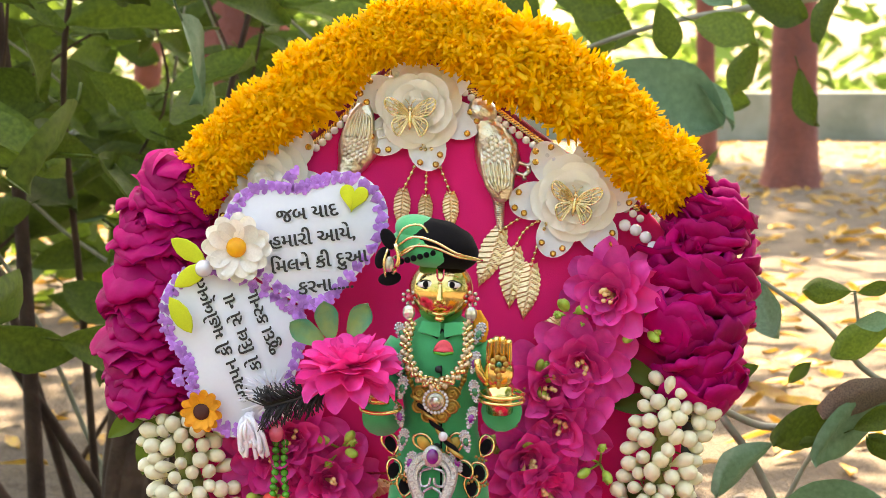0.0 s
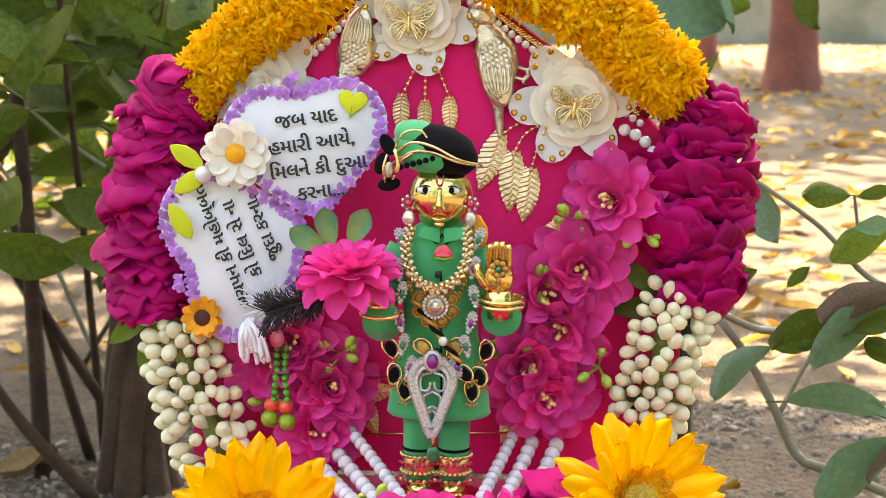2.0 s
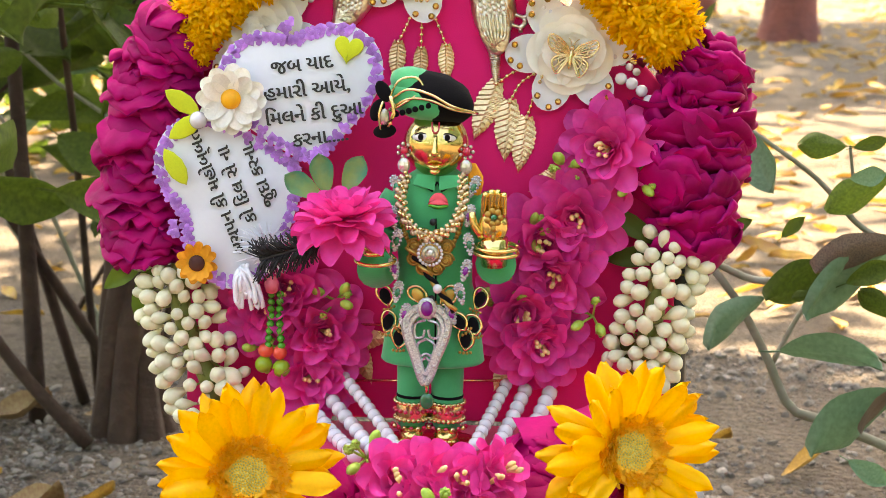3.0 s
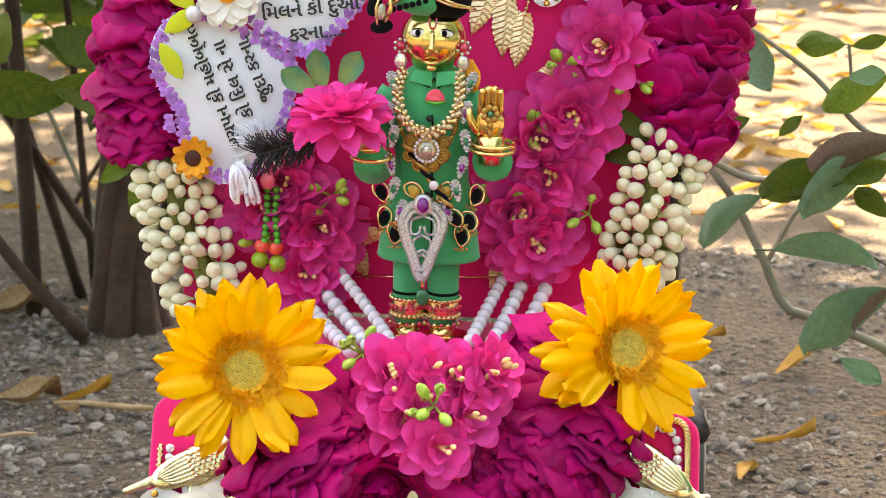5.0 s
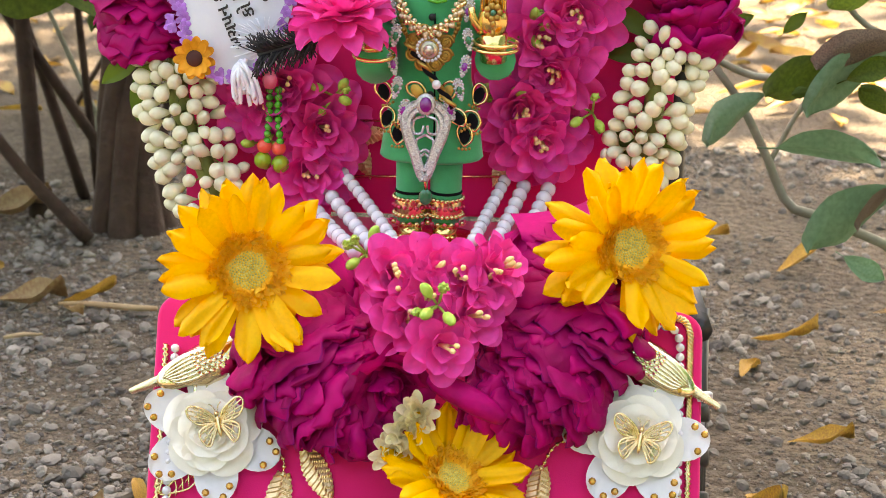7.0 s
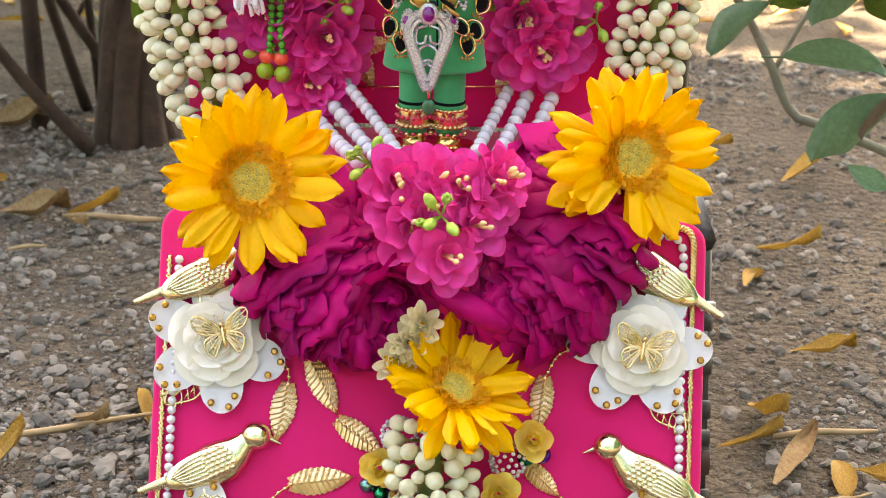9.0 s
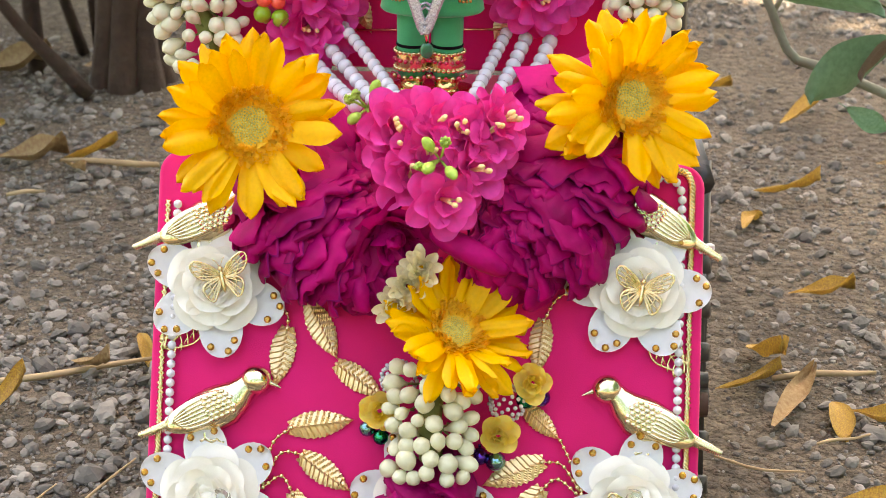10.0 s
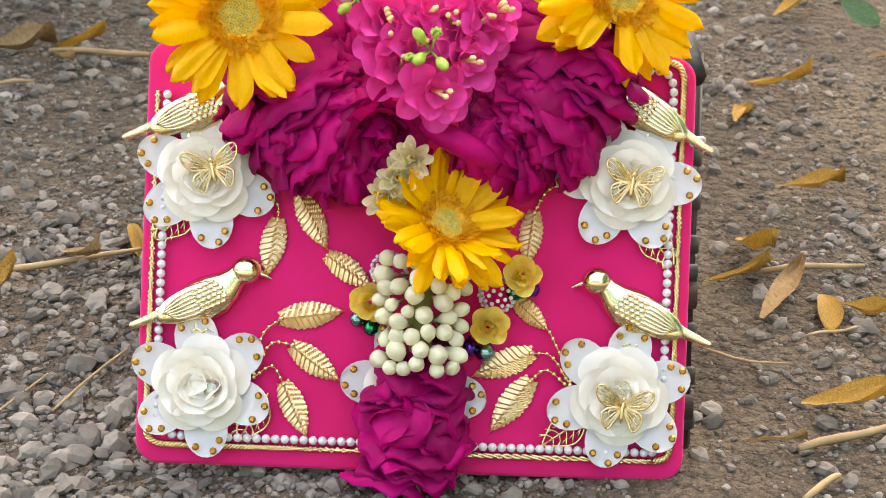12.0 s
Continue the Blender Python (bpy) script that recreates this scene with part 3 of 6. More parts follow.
# ---- the throne: black chair frame, two velvet panels, seat ----
def rounded(w0, w1, h0, h1, r, n=6):
    out = []
    for cx, cy, a0 in ((w1 - r, h0 + r, -90), (w1 - r, h1 - r, 0), (w0 + r, h1 - r, 90), (w0 + r, h0 + r, 180)):
        for k in range(n + 1):
            a = radians(a0 + 90 * k / n)
            out.append((cx + r * math.cos(a), cy + r * math.sin(a)))
    return out


def build_throne():
    t = thing("throne", BOARD.copy(), "small black chair covered with bright pink velvet panels", "chair")
    inv = BOARD.inverted()
    s = Shape().add(slab(rounded(-147, 128, -9, 204, 12), 7, 2.0), tr(0, 0, -7))
    front = link_part("front_panel", s.mesh("front_panel", PINK), t, inv @ LOW(0, 0), "bright pink velvet front panel")
    s = Shape().add(slab([(-158, -4), (122, -4), (122, 180), (100, 204), (40, 243), (-20, 286), (-33, 292), (-46, 286), (-95, 240), (-140, 214), (-158, 190)], 6, 2), tr(0, 0, -6))
    back = link_part("back_panel", s.mesh("back_panel", PINK), t, inv @ UP(0, 0), "pink velvet back panel with a peaked top")
    s = Shape()
    e = curve([(-140, 213, 0), (-95, 240, 0), (-46, 286, 0), (-33, 292, 0), (-20, 286, 0), (40, 243, 0), (100, 204, 0)], 50)
    s.add(tube(e, 2.2, 6))
    link_part("piping", s.mesh("piping", MAROON), t, inv @ UP(0, 0), "maroon edge piping")
    s = Shape().add(slab(rounded(-136, 110, 88, 236, 6), 10, 2), tr(0, 0, 174))
    link_part("seat", s.mesh("seat", PINK), t)
    for x in (-140, 128):
        s = Shape().add(tube([(x, 30, -6), (x, 96, 120), (x, 118, 176)], [7, 7, 7], 8))
        for k in range(7):
            s.add(lathe([(7, -5), (8.6, -4), (8.6, 4), (7, 5)], 10), tr(x, 36 + 10.5 * k, 5 + 20 * k, -27))
        link_part("front_leg", s.mesh("front_leg", BLACK), t, None, "black ribbed plastic leg")
        s = Shape().add(tube([(x * 0.97, 250, -6), (x * 0.97, 246, 170), (x * 0.96, 262, 380)], [8, 8, 7], 8))
        link_part("back_leg", s.mesh("back_leg", BLACK), t)
        s = Shape().add(tube([(x, 100, 170), (x, 250, 172)], 7, 8))
        link_part("side_rail", s.mesh("side_rail", BLACK), t)
    s = Shape()
    for z, w in ((60, 7), (120, 7)):
        s.add(tube([(-150, 0.488 * z + 24, z), (132, 0.488 * z + 24, z)], w, 8))
    link_part("cross_rail", s.mesh("cross_rail", BLACK), t)
    for k, (v, w) in enumerate(((28, 7), (84, 7), (96, 5))):
        s = Shape().add(tube([(112, v, -12), (133, v, -12)], [w, w * 0.9], 10))
        link_part("rail_end", s.mesh("rail_end", RUST if k != 2 else BLACK), t, inv @ LOW(0, 0), "rusty rail end")
    s = Shape()
    for k in range(2):
        s.add(tube(curve([(126, 160 + 3 * k, 2), (133, 161 + 3 * k, -4), (134, 158 + 3 * k, -14)], 8), 0.9, 6))
    link_part("tie_cord", s.mesh("tie_cord", WHITECORD), t, inv @ LOW(0, 0), "white tie cord")
    s = Shape().add(tube([(-60, 51, 3), (30, 53, 3)], 0.8, 5)).add(tube([(-70, 18, 3), (48, 22, 3)], 0.8, 5))
    link_part("gold_rod", s.mesh("gold_rod", GOLD), t, inv @ UP(0, 0), "thin gold wire")
    return t


throne = build_throne()

PEARLMESH = {}


def pearl_mesh(r, material, nu=10):
    key = (r, material.name)
    if key not in PEARLMESH:
        PEARLMESH[key] = Shape().add(ball(r, nu, 7)).mesh("pearl", material)
    return PEARLMESH[key]


def string_of(name, m, pts, r, material, label, category, piece="pearl", gap=2.02, group="", n=None):
    """Beads of radius r strung along a line, each its own piece."""
    t = thing(name, m, label, category, group)
    c = curve(pts, 200) if len(pts) > 2 else np.array([np.array(pts[0]) + (np.array(pts[1]) - np.array(pts[0])) * k for k in np.linspace(0, 1, 200)])
    d = np.concatenate([[0], np.cumsum(np.linalg.norm(np.diff(c, axis=0), axis=1))])
    step = d[-1] / max(1, round(d[-1] / (gap * r)))
    for q in np.arange(0, d[-1] + 1e-6, step):
        p = [np.interp(q, d, c[:, i]) * MM for i in range(3)]
        link_part(piece, pearl_mesh(r, material), t, Matrix.Translation(p))
    s = Shape().add(tube(c[::8], 0.4, 4))
    link_part("thread", s.mesh("thread", material), t)
    return t


def braid(m, pts, label):
    s = Shape()
    c = curve(pts, 420) if len(pts) > 2 else np.linspace(pts[0], pts[1], 420)
    side = np.array([0.0, 0, 1])
    d = np.gradient(c, axis=0)
    d /= np.linalg.norm(d, axis=1)[:, None]
    nrm = np.cross(side, d)
    q = np.concatenate([[0], np.cumsum(np.linalg.norm(np.diff(c, axis=0), axis=1))]) * 1.1
    for ph in (0, 2.1, 4.2):
        s.add(tube(c + nrm * (1.2 * np.sin(q + ph))[:, None] + side * (0.8 * np.cos(q + ph))[:, None], 0.95, 4))
    return solo("gold_braid", s.mesh("gold_braid", GOLD), m, label, "trim", "gold braid edging")


PT = "string of small white pearls edging the pink velvet panel"
string_of("pearl_trim", LOW(0, 0, 2.3), [(-136.5, 176, 0), (-136.5, 60, 0), (-136.5, 22, 0), (-136, 12, 0), (-132, 7, 0), (-122, 5.6, 0), (-110, 5.5, 0), (-50, 5.5, 0), (108, 5.5, 0)], 2.35, PEARL, PT, "pearl trim", group="pearl trims")
string_of("pearl_trim", LOW(0, 0, 2.3), [(112, 6, 0), (115.5, 11, 0), (116.5, 20, 0), (116.5, 60, 0), (116.5, 150, 0), (116.5, 180, 0), (116, 190, 0), (112, 195.5, 0), (104, 196, 0), (90, 196, 0)], 2.35, PEARL, PT, "pearl trim", group="pearl trims")
braid(LOW(0, 0, 1), [(-141.5, 178, 0), (-141.5, 60, 0), (-141.5, 20, 0), (-141.5, 12, 0), (-140.5, 5, 0), (-135, 1.4, 0), (-128, 0.9, 0), (-116, 0.9, 0), (-60, 1.0, 0), (112, 1.2, 0)], "twisted gold braid along the edge of the panel")
braid(LOW(0, 0, 1), [(113, 1.2, 0), (119, 3.4, 0), (121.2, 10, 0), (121.5, 20, 0), (121.5, 60, 0), (121.5, 150, 0), (121.5, 185, 0), (121.2, 194, 0), (118, 199.5, 0), (110, 200.5, 0), (90, 200.5, 0)], "twisted gold braid along the edge of the panel")
string_of("pearl_trim", UP(0, 0, 2.3), [(-135, 208, 0), (-95, 232, 0), (-72, 254, 0), (-45, 279, 0)], 2.4, PEARL, "string of white pearls under the peaked edge", "pearl trim", group="pearl trims")
string_of("pearl_trim", UP(0, 0, 2.3), [(-18, 278, 0), (18, 251, 0), (44, 233, 0), (95, 200, 0)], 2.4, PEARL, "string of white pearls under the peaked edge", "pearl trim", group="pearl trims")
braid(UP(0, 0, 1), [(-137, 211, 0), (-95, 236, 0), (-70, 259, 0), (-45, 283, 0)], "twisted gold braid under the peaked edge")
braid(UP(0, 0, 1), [(-20, 283, 0), (18, 256, 0), (44, 238, 0), (95, 205, 0)], "twisted gold braid under the peaked edge")
for pts, r in ((((-65, 222, 213), (-48, 190, 204), (-31, 152, 195)), 3.3), (((-75, 222, 203), (-58, 190, 195), (-41, 150, 190)), 3.9), (((-86, 222, 197), (-70, 190, 191), (-53, 150, 190)), 4.0),
               (((27, 222, 212), (19, 190, 204), (11, 152, 198)), 3.4), (((38, 222, 209), (30, 190, 200), (21, 150, 194)), 3.9), (((52, 222, 208), (43, 190, 198), (32, 150, 192)), 4.1)):
    string_of("pearl_string", SEAT(0, 0, 0), pts, r * 1.14, PEARL, "string of large white pearls hanging beside the figure", "pearl string", group="pearl strings by the figure")
string_of("pearl_string", UP(0, 0, 0), [(86, 196, 8), (96, 191, 12), (103, 181, 12), (98, 172, 10)], 3.6, PEARL, "short loop of white pearls below the marigolds", "pearl string", group="pearl strings by the figure")


# ---- white fabric flowers, gold leaves, butterflies, birds ----
def organza(L, W, lift, seed):
    v, f = round_petal(L, W)
    for q in v:
        a, t = q[0] / (W / 2), q[1] / L
        q[2] = lift * a * a * t * 0.7 + 2.5 * math.sin(t * 2.6) + 2.6 * t * noise.noise((a * 1.4 + seed * 2.3, t * 2, seed))
    return v, f


def build_white_flower():
    t = thing("white_flower", LOW(0, 0), "white layered fabric flower with amber stones on its petals", "fabric flower", "white fabric flowers")
    v, f = round_petal(37, 22)
    pm = Shape().add((v, f)).add((v - [0, 0, 0.6], [q[::-1] for q in f])).mesh("petal", WPLASTIC)
    st = Shape().add(lathe([(0.8, -0.4), (1.9, 0.0), (1.9, 0.6), (1.0, 1.5)], 8)).mesh("stone", AMBER, False)
    for k in range(6):
        a = k * 60 + 8
        pet = link_part("petal", pm, t, pose(0, 0, (0.9 + 0.5 * (k % 2)) * MM, 3, 0, a), "white sheet petal")
        for dx, dy in ((-6.5, 29), (-3, 34), (5.5, 31)):
            link_part("stone", st, pet, pose(dx * MM, dy * MM, 3.2 * MM), "amber stone")
    # the ruffled rose in the middle
    for ring, (n, L, W, lift, tilt, h) in enumerate(((5, 24, 25, 3, 5, 2), (5, 20, 23, 5, 14, 4), (4, 16, 20, 6, 25, 6), (4, 12, 16, 7, 38, 8), (3, 9, 13, 7, 54, 9))):
        for k in range(2):
            LEAFMESH[("org", ring, k)] = Shape().add(organza(L, W, lift, ring * 3 + k)).mesh("organza_petal", ORGANZA)
        for k in range(n):
            link_part("organza_petal", LEAFMESH[("org", ring, k % 2)], t, pose(0, 0, h * MM, 0, 0, k * 360 / n + ring * 31 + (k * 37 + ring * 11) % 17 - 8) @ pose(0, 1.5 * MM, 0, tilt + (k * 23 + ring * 7) % 13 - 6, (k * 31) % 15 - 7, 0))
    link_part("bud", Shape().add(ball(1, 14, 9), tr(0, 0, 11, s=(6, 6, 5))).mesh("bud", ORGANZA), t)
    return t


def wing(pts, n=14):
    return curve(pts, n)


def build_butterfly():
    t = thing("butterfly", LOW(0, 0), "gold filigree butterfly on a white fabric flower", "butterfly ornament", "gold butterflies")
    s = Shape()
    up_o = [(0.5, 1, 0), (4, 6, 1.5), (11, 10, 3), (14, 8.5, 3.5), (13, 4, 3), (9, 0.5, 2), (0.5, 0, 0)]
    lo_o = [(0.5, 0, 0), (7, -1, 1.5), (10, -4, 2.2), (8.5, -9, 2), (6, -11, 1.5), (4, -8, 1), (0.5, -1.5, 0)]
    for o in (up_o, lo_o):
        c = curve(o, 26)
        s.add(tube(c, 0.58, 5))
        for k in (6, 9, 12, 15, 18):
            s.add(tube(curve([(0.5, 0, 0), (c[k] * 0.5) + np.array([0.3, 0.4, 0.3]), c[k]], 6), 0.42, 4))
        s.add(tube(c * [0.66, 0.66, 0.7], 0.4, 4))
    right = s.mesh("wing", GOLD)
    s2 = Shape()
    for v in s.v:
        s2.v.append(v * [-1, 1, 1])
    s2.f, s2.mi, s2.n = [q[::-1] for q in s.f], s.mi, s.n
    link_part("wing", right, t)
    link_part("wing", s2.mesh("wing", GOLD), t)
    b = Shape().add(ball(1.0, 8, 6), tr(0, -2, 0.8, s=(1.1, 6, 1.1))).add(ball(1.3, 8, 6), tr(0, 4.2, 0.9))
    b.add(tube(curve([(0.3, 5, 1), (1.4, 8, 1.6), (3, 9.5, 2)], 6), 0.25, 4)).add(tube(curve([(-0.3, 5, 1), (-1.4, 8, 1.6), (-3, 9.5, 2)], 6), 0.25, 4))
    link_part("body", b.mesh("body", GOLD), t)
    return t


def gold_leaf_mesh(L=32.0, W=14.5):
    s = Shape()
    nu, nv = 13, 40
    v = []
    for j in range(nv + 1):
        q = j / nv
        w = W / 2 * (math.sin(math.pi * min(q * 0.88 + 0.12, 1)) ** 0.8) * (1 - 0.16 * (q * 11 % 1))
        for i in range(nu):
            a = 2 * i / (nu - 1) - 1
            saw = (q * 11 - abs(a) * 1.6) % 1
            v.append((w * a, L * q - 2.0 * abs(a), 1.3 * (1 - a * a) * 0.6 + 0.85 * saw + (0.5 if abs(a) < 0.1 else 0)))
    f = quads(nu, nv + 1)
    v = np.array(v)
    s.add((v, f)).add((v - [0, 0, 0.7], [q[::-1] for q in f]))
    s.add(ball(1.3, 8, 6), tr(0, -0.8, 1.0))
    return s.mesh("gold_leaf", LEAFGOLD, False)


def build_filigree():
    s = Shape()
    o = curve([(0, 0, 0.8), (6, 5, 0.8), (8, 12, 0.8), (4, 20, 0.8), (0, 25, 0.8), (-4, 20, 0.8), (-8, 12, 0.8), (-6, 5, 0.8), (0, 0, 0.8)], 40)
    s.add(tube(o, 0.6, 5)).add(tube([(0, -3, 0.8), (0, 12, 1.2), (0, 25, 0.8)], 0.65, 5))
    for k, y in enumerate((3, 7, 11, 15, 19)):
        for sx in (-1, 1):
            s.add(tube(curve([(0, y, 1.0), (sx * 3.5, y + 2.0, 1.0), (sx * (7.5 - 0.9 * abs(k - 1.5)), y + 5, 0.8)], 6), 0.5, 4))
            s.add(tube([(sx * 3.5, y + 2, 1), (sx * 4.6, y + 5.5, 1)], 0.4, 4))
    return s.mesh("filigree_leaf", GOLD)


def build_bird():
    """A pressed gold bird seen from the side, head to +X, tail to -X, feet below."""
    s = Shape()
    spine = [(-36, -14.5, 1.0, 1.2), (-30, -12.0, 2.0, 1.6), (-22, -8.5, 2.6, 2.2), (-15, -5.5, 5.2, 3.4), (-8, -3, 9.0, 5.2), (0, -0.5, 11.2, 6.4), (7, 3, 10.8, 6.6), (12.5, 7.5, 8.2, 6.2), (16, 11.5, 6.0, 5.5), (19.5, 14.5, 6.2, 5.6), (23, 15.5, 5.2, 4.6), (26, 15.2, 2.6, 2.6), (29, 13.8, 1.5, 1.6), (34, 11.6, 0.3, 0.4)]
    nu, v = 16, []
    for k, (x, y, ry, rz) in enumerate(spine):
        a, b = spine[max(k - 1, 0)], spine[min(k + 1, len(spine) - 1)]
        d = np.array([b[0] - a[0], b[1] - a[1]], float)
        d /= np.linalg.norm(d)
        for t in np.linspace(0, 2 * np.pi, nu, endpoint=False):
            v.append((x - d[1] * ry * math.cos(t), y + d[0] * ry * math.cos(t), 2.0 + rz * math.sin(t)))
    s.add((v, quads(nu, len(spine), True)[:]))
    # raised wing with rows of scales, long quills, ribbed tail
    sp = np.array(spine)

    def top(x, y):
        k = np.argmin((sp[:, 0] - x) ** 2 + (sp[:, 1] - y) ** 2)
        off = math.hypot(sp[k, 0] - x, sp[k, 1] - y) * 0.8
        return 2.0 + sp[k, 3] * math.sqrt(max(0.05, 1 - min(1, off / sp[k, 2]) ** 2))
    ca, sa = math.cos(D(26)), math.sin(D(26))

    def wing_top(x, y):
        p, q = (x + 4) * ca + (y + 1.5) * sa, -(x + 4) * sa + (y + 1.5) * ca
        return 6.2 + 2.9 * math.sqrt(max(0.0, 1 - (p / 20) ** 2 - (q / 8.4) ** 2))
    s.add(ball(1, 24, 14), tr(-4, -1.5, 6.2, 0, 0, 26, (20, 8.4, 2.9)))
    for r in range(6):
        for c in range(5):
            p, q = 2.5 + c * 2.9 + (r % 2) * 1.4, -5.6 + r * 2.2
            x, y = -4 + p * ca - q * sa, -1.5 + p * sa + q * ca
            s.add(ball(1.0, 7, 5), tr(x, y, wing_top(x, y) + 0.1, 0, 0, 28, (1.75, 1.25, 0.8)))
    for k in range(7):
        q0 = 6.0 - 2.0 * k
        pts = []
        for p, sh in ((2.5, 1.0), (-4, 0.95), (-10, 0.75), (-16 + abs(k - 2), 0.4)):
            x, y = -4 + p * ca - q0 * sh * sa, -1.5 + p * sa + q0 * sh * ca
            pts.append((x, y, wing_top(x, y) + 0.15))
        s.add(tube(curve(pts, 10), [0.8] * 9 + [0.4], 6))
    for k in range(16):
        x, y = -35 + 1.05 * k, -14.4 + 0.42 * k
        s.add(tube([(x - 0.7, y + 1.6 + 0.07 * k, 2.8 + 0.12 * k), (x + 0.7, y - 1.6 - 0.07 * k, 2.8 + 0.12 * k)], 0.42, 4))
    s.add(ball(1, 18, 12), tr(21.5, 15.2, 3.0, 0, 0, 0, (7.6, 7.2, 6.6)))
    s.add(ball(1.5, 10, 7), tr(24, 16.8, 6.2)).add(lathe([(2.2, 0), (2.5, 0.4), (2.0, 0.8)], 12), tr(24, 16.8, 5.4))
    for x in (-3, 3):
        s.add(tube(curve([(x, -9, 3), (x + 0.5, -14.5, 3), (x + 3.4, -16.0, 3)], 6), 1.2, 6)).add(ball(1.4, 6, 5), tr(x + 3.6, -16.0, 3)).add(tube([(x + 0.5, -14.5, 3), (x - 2.0, -16.2, 3)], 1.1, 6))
    return s.mesh("gold_bird", PALEGOLD)


WF = build_white_flower()
WF.matrix_basis = LOW(-115, 136, 1)
BF = build_butterfly()
BF.matrix_basis = LOW(-110, 139, 20, 14)
for u, v, rz in ((95, 141, 20), (-114, 32, 0), (94, 34, 40), (-8, 33, 15)):
    copy_thing(WF, LOW(u, v, 1, rz))
for u, v, rz, k in ((-32, 260, 5, 0), (57, 211, 28, 0), (-118, 216, 12, 0)):
    copy_thing(WF, UP(u, v, 1, rz))
copy_thing(BF, LOW(96, 139, 20, -8))
copy_thing(BF, LOW(95, 29, 20, -6))
copy_thing(BF, UP(-36, 254, 20, 0))
copy_thing(BF, UP(57, 208, 20, -8))
gm = Shape().add(lathe([(2, -2), (4.4, 0), (4.4, 0.8), (2.6, 2.4)], 10)).add(lathe([(4.6, -0.6), (5.0, 0), (4.5, 0.6)], 14)).mesh("gem", GEM, False)
for u, v in ((-107, 31), (95, 38)):
    solo("gem", gm, LOW(u, v, 15), "round clear gem in the heart of a white flower", "gem", "gems")
FIL = build_filigree()
for u, v, rz in ((-122, 121, 135), (103, 119, 220), (-82, 26, 150), (78, 22, 125)):
    solo("filigree_leaf", FIL, LOW(u, v, 1.5, rz), "openwork gold leaf lying by a white flower", "leaf ornament", "openwork gold leaves")
for u, v, rz in ((-32, 289, -20), (62, 240, -20), (-112, 246, 30)):
    solo("filigree_leaf", FIL, UP(u, v - 8, 3, rz), "openwork gold leaf behind a white flower", "leaf ornament", "openwork gold leaves")
GL = gold_leaf_mesh()


def leaf_from(frame_, u0, v0, u1, v1, h=1.0):
    L = math.hypot(u1 - u0, v1 - v0)
    rz = math.degrees(math.atan2(v1 - v0, u1 - u0)) - 90
    ob = solo("gold_leaf", GL, frame_(u0, v0, h, rz) @ Matrix.Diagonal((L / 32, L / 32, 1, 1)), "pressed pale gold metal leaf on a bead chain", "leaf ornament", "gold leaves")
    return ob


for q in ((-79, 115, -84, 85), (-68, 127, -53, 100), (-53, 98, -29, 82), (-75, 66, -43, 71), (-69, 52, -44, 35), (-73, 33, -60, 6), (41, 80, 59, 64), (50, 53, 20, 40), (50, 39, 30, 12), (49, 123, 46, 95)):
    leaf_from(LOW, *q)
for q in ((-40, 213, -41, 190), (-27, 210, -27, 190), (-13, 212, -12, 190), (16, 191, 4, 158), (24, 181, 22, 146), (34, 172, 30, 140), (54, 143, 36, 130), (-68, 41, -38, 44), (-62, 42, -50, 16), (31, 40, 20, 14)):
    leaf_from(UP, *q)
CH = "fine gold bead chain holding a leaf"
for f_, pts in ((LOW, ((-88, 40, 3), (-84, 58, 3), (-75, 66, 2))), (LOW, ((-88, 38, 3), (-80, 53, 3), (-69, 53, 2))), (LOW, ((-88, 36, 3), (-79, 42, 3), (-73, 33, 2))),
                (LOW, ((-84, 130, 3), (-79, 122, 3), (-79, 115, 2))), (LOW, ((70, 40, 3), (64, 54, 3), (59, 64, 2))), (LOW, ((70, 38, 3), (60, 52, 3), (50, 53, 2))), (LOW, ((70, 36, 3), (58, 45, 3), (50, 39, 2))),
                (LOW, ((70, 140, 3), (56, 135, 3), (49, 123, 2))), (UP, ((-29, 240, 4), (-34, 226, 3), (-40, 213, 2))), (UP, ((-28, 240, 4), (-27, 226, 3), (-27, 210, 2))), (UP, ((-26, 240, 4), (-19, 226, 3), (-13, 212, 2))),
                (UP, ((40, 202, 4), (26, 198, 3), (16, 191, 2))), (UP, ((40, 199, 4), (30, 192, 3), (24, 181, 2))), (UP, ((42, 196, 4), (38, 186, 3), (34, 172, 2)))):
    string_of("bead_chain", f_(0, 0, 0), pts, 1.3, GOLD, CH, "bead chain", "bead", 2.9, "gold bead chains")
BIRD = build_bird()
SILVERBIRD = BIRD.copy()
SILVERBIRD.materials[0] = SILVERGOLD


def bird(frame_, u, v, rz, flip=False, scale=1.0, label="pressed gold bird ornament on pink velvet"):
    m = frame_(u, v, 0.5, rz) @ Matrix.Diagonal((-scale if flip else scale, scale * (1.2 if frame_ is UP else 1.0), 1, 1))
    return solo("gold_bird", SILVERBIRD if frame_ is UP else BIRD, m, label, "bird ornament", "gold birds")


bird(LOW, -115, 74, 0)
bird(LOW, 103, 75, 0, True)
bird(LOW, -122, 168, 0)
bird(LOW, 103, 176, -8, True)
bird(UP, -66, 240, 112, True, 0.9, "pressed silver-gold parrot ornament hanging upright")
bird(UP, 13, 232, 68, False, 1.0, "pressed silver-gold parrot ornament hanging upright")

# ---- fresh flowers ----
ROSEPETAL = {}


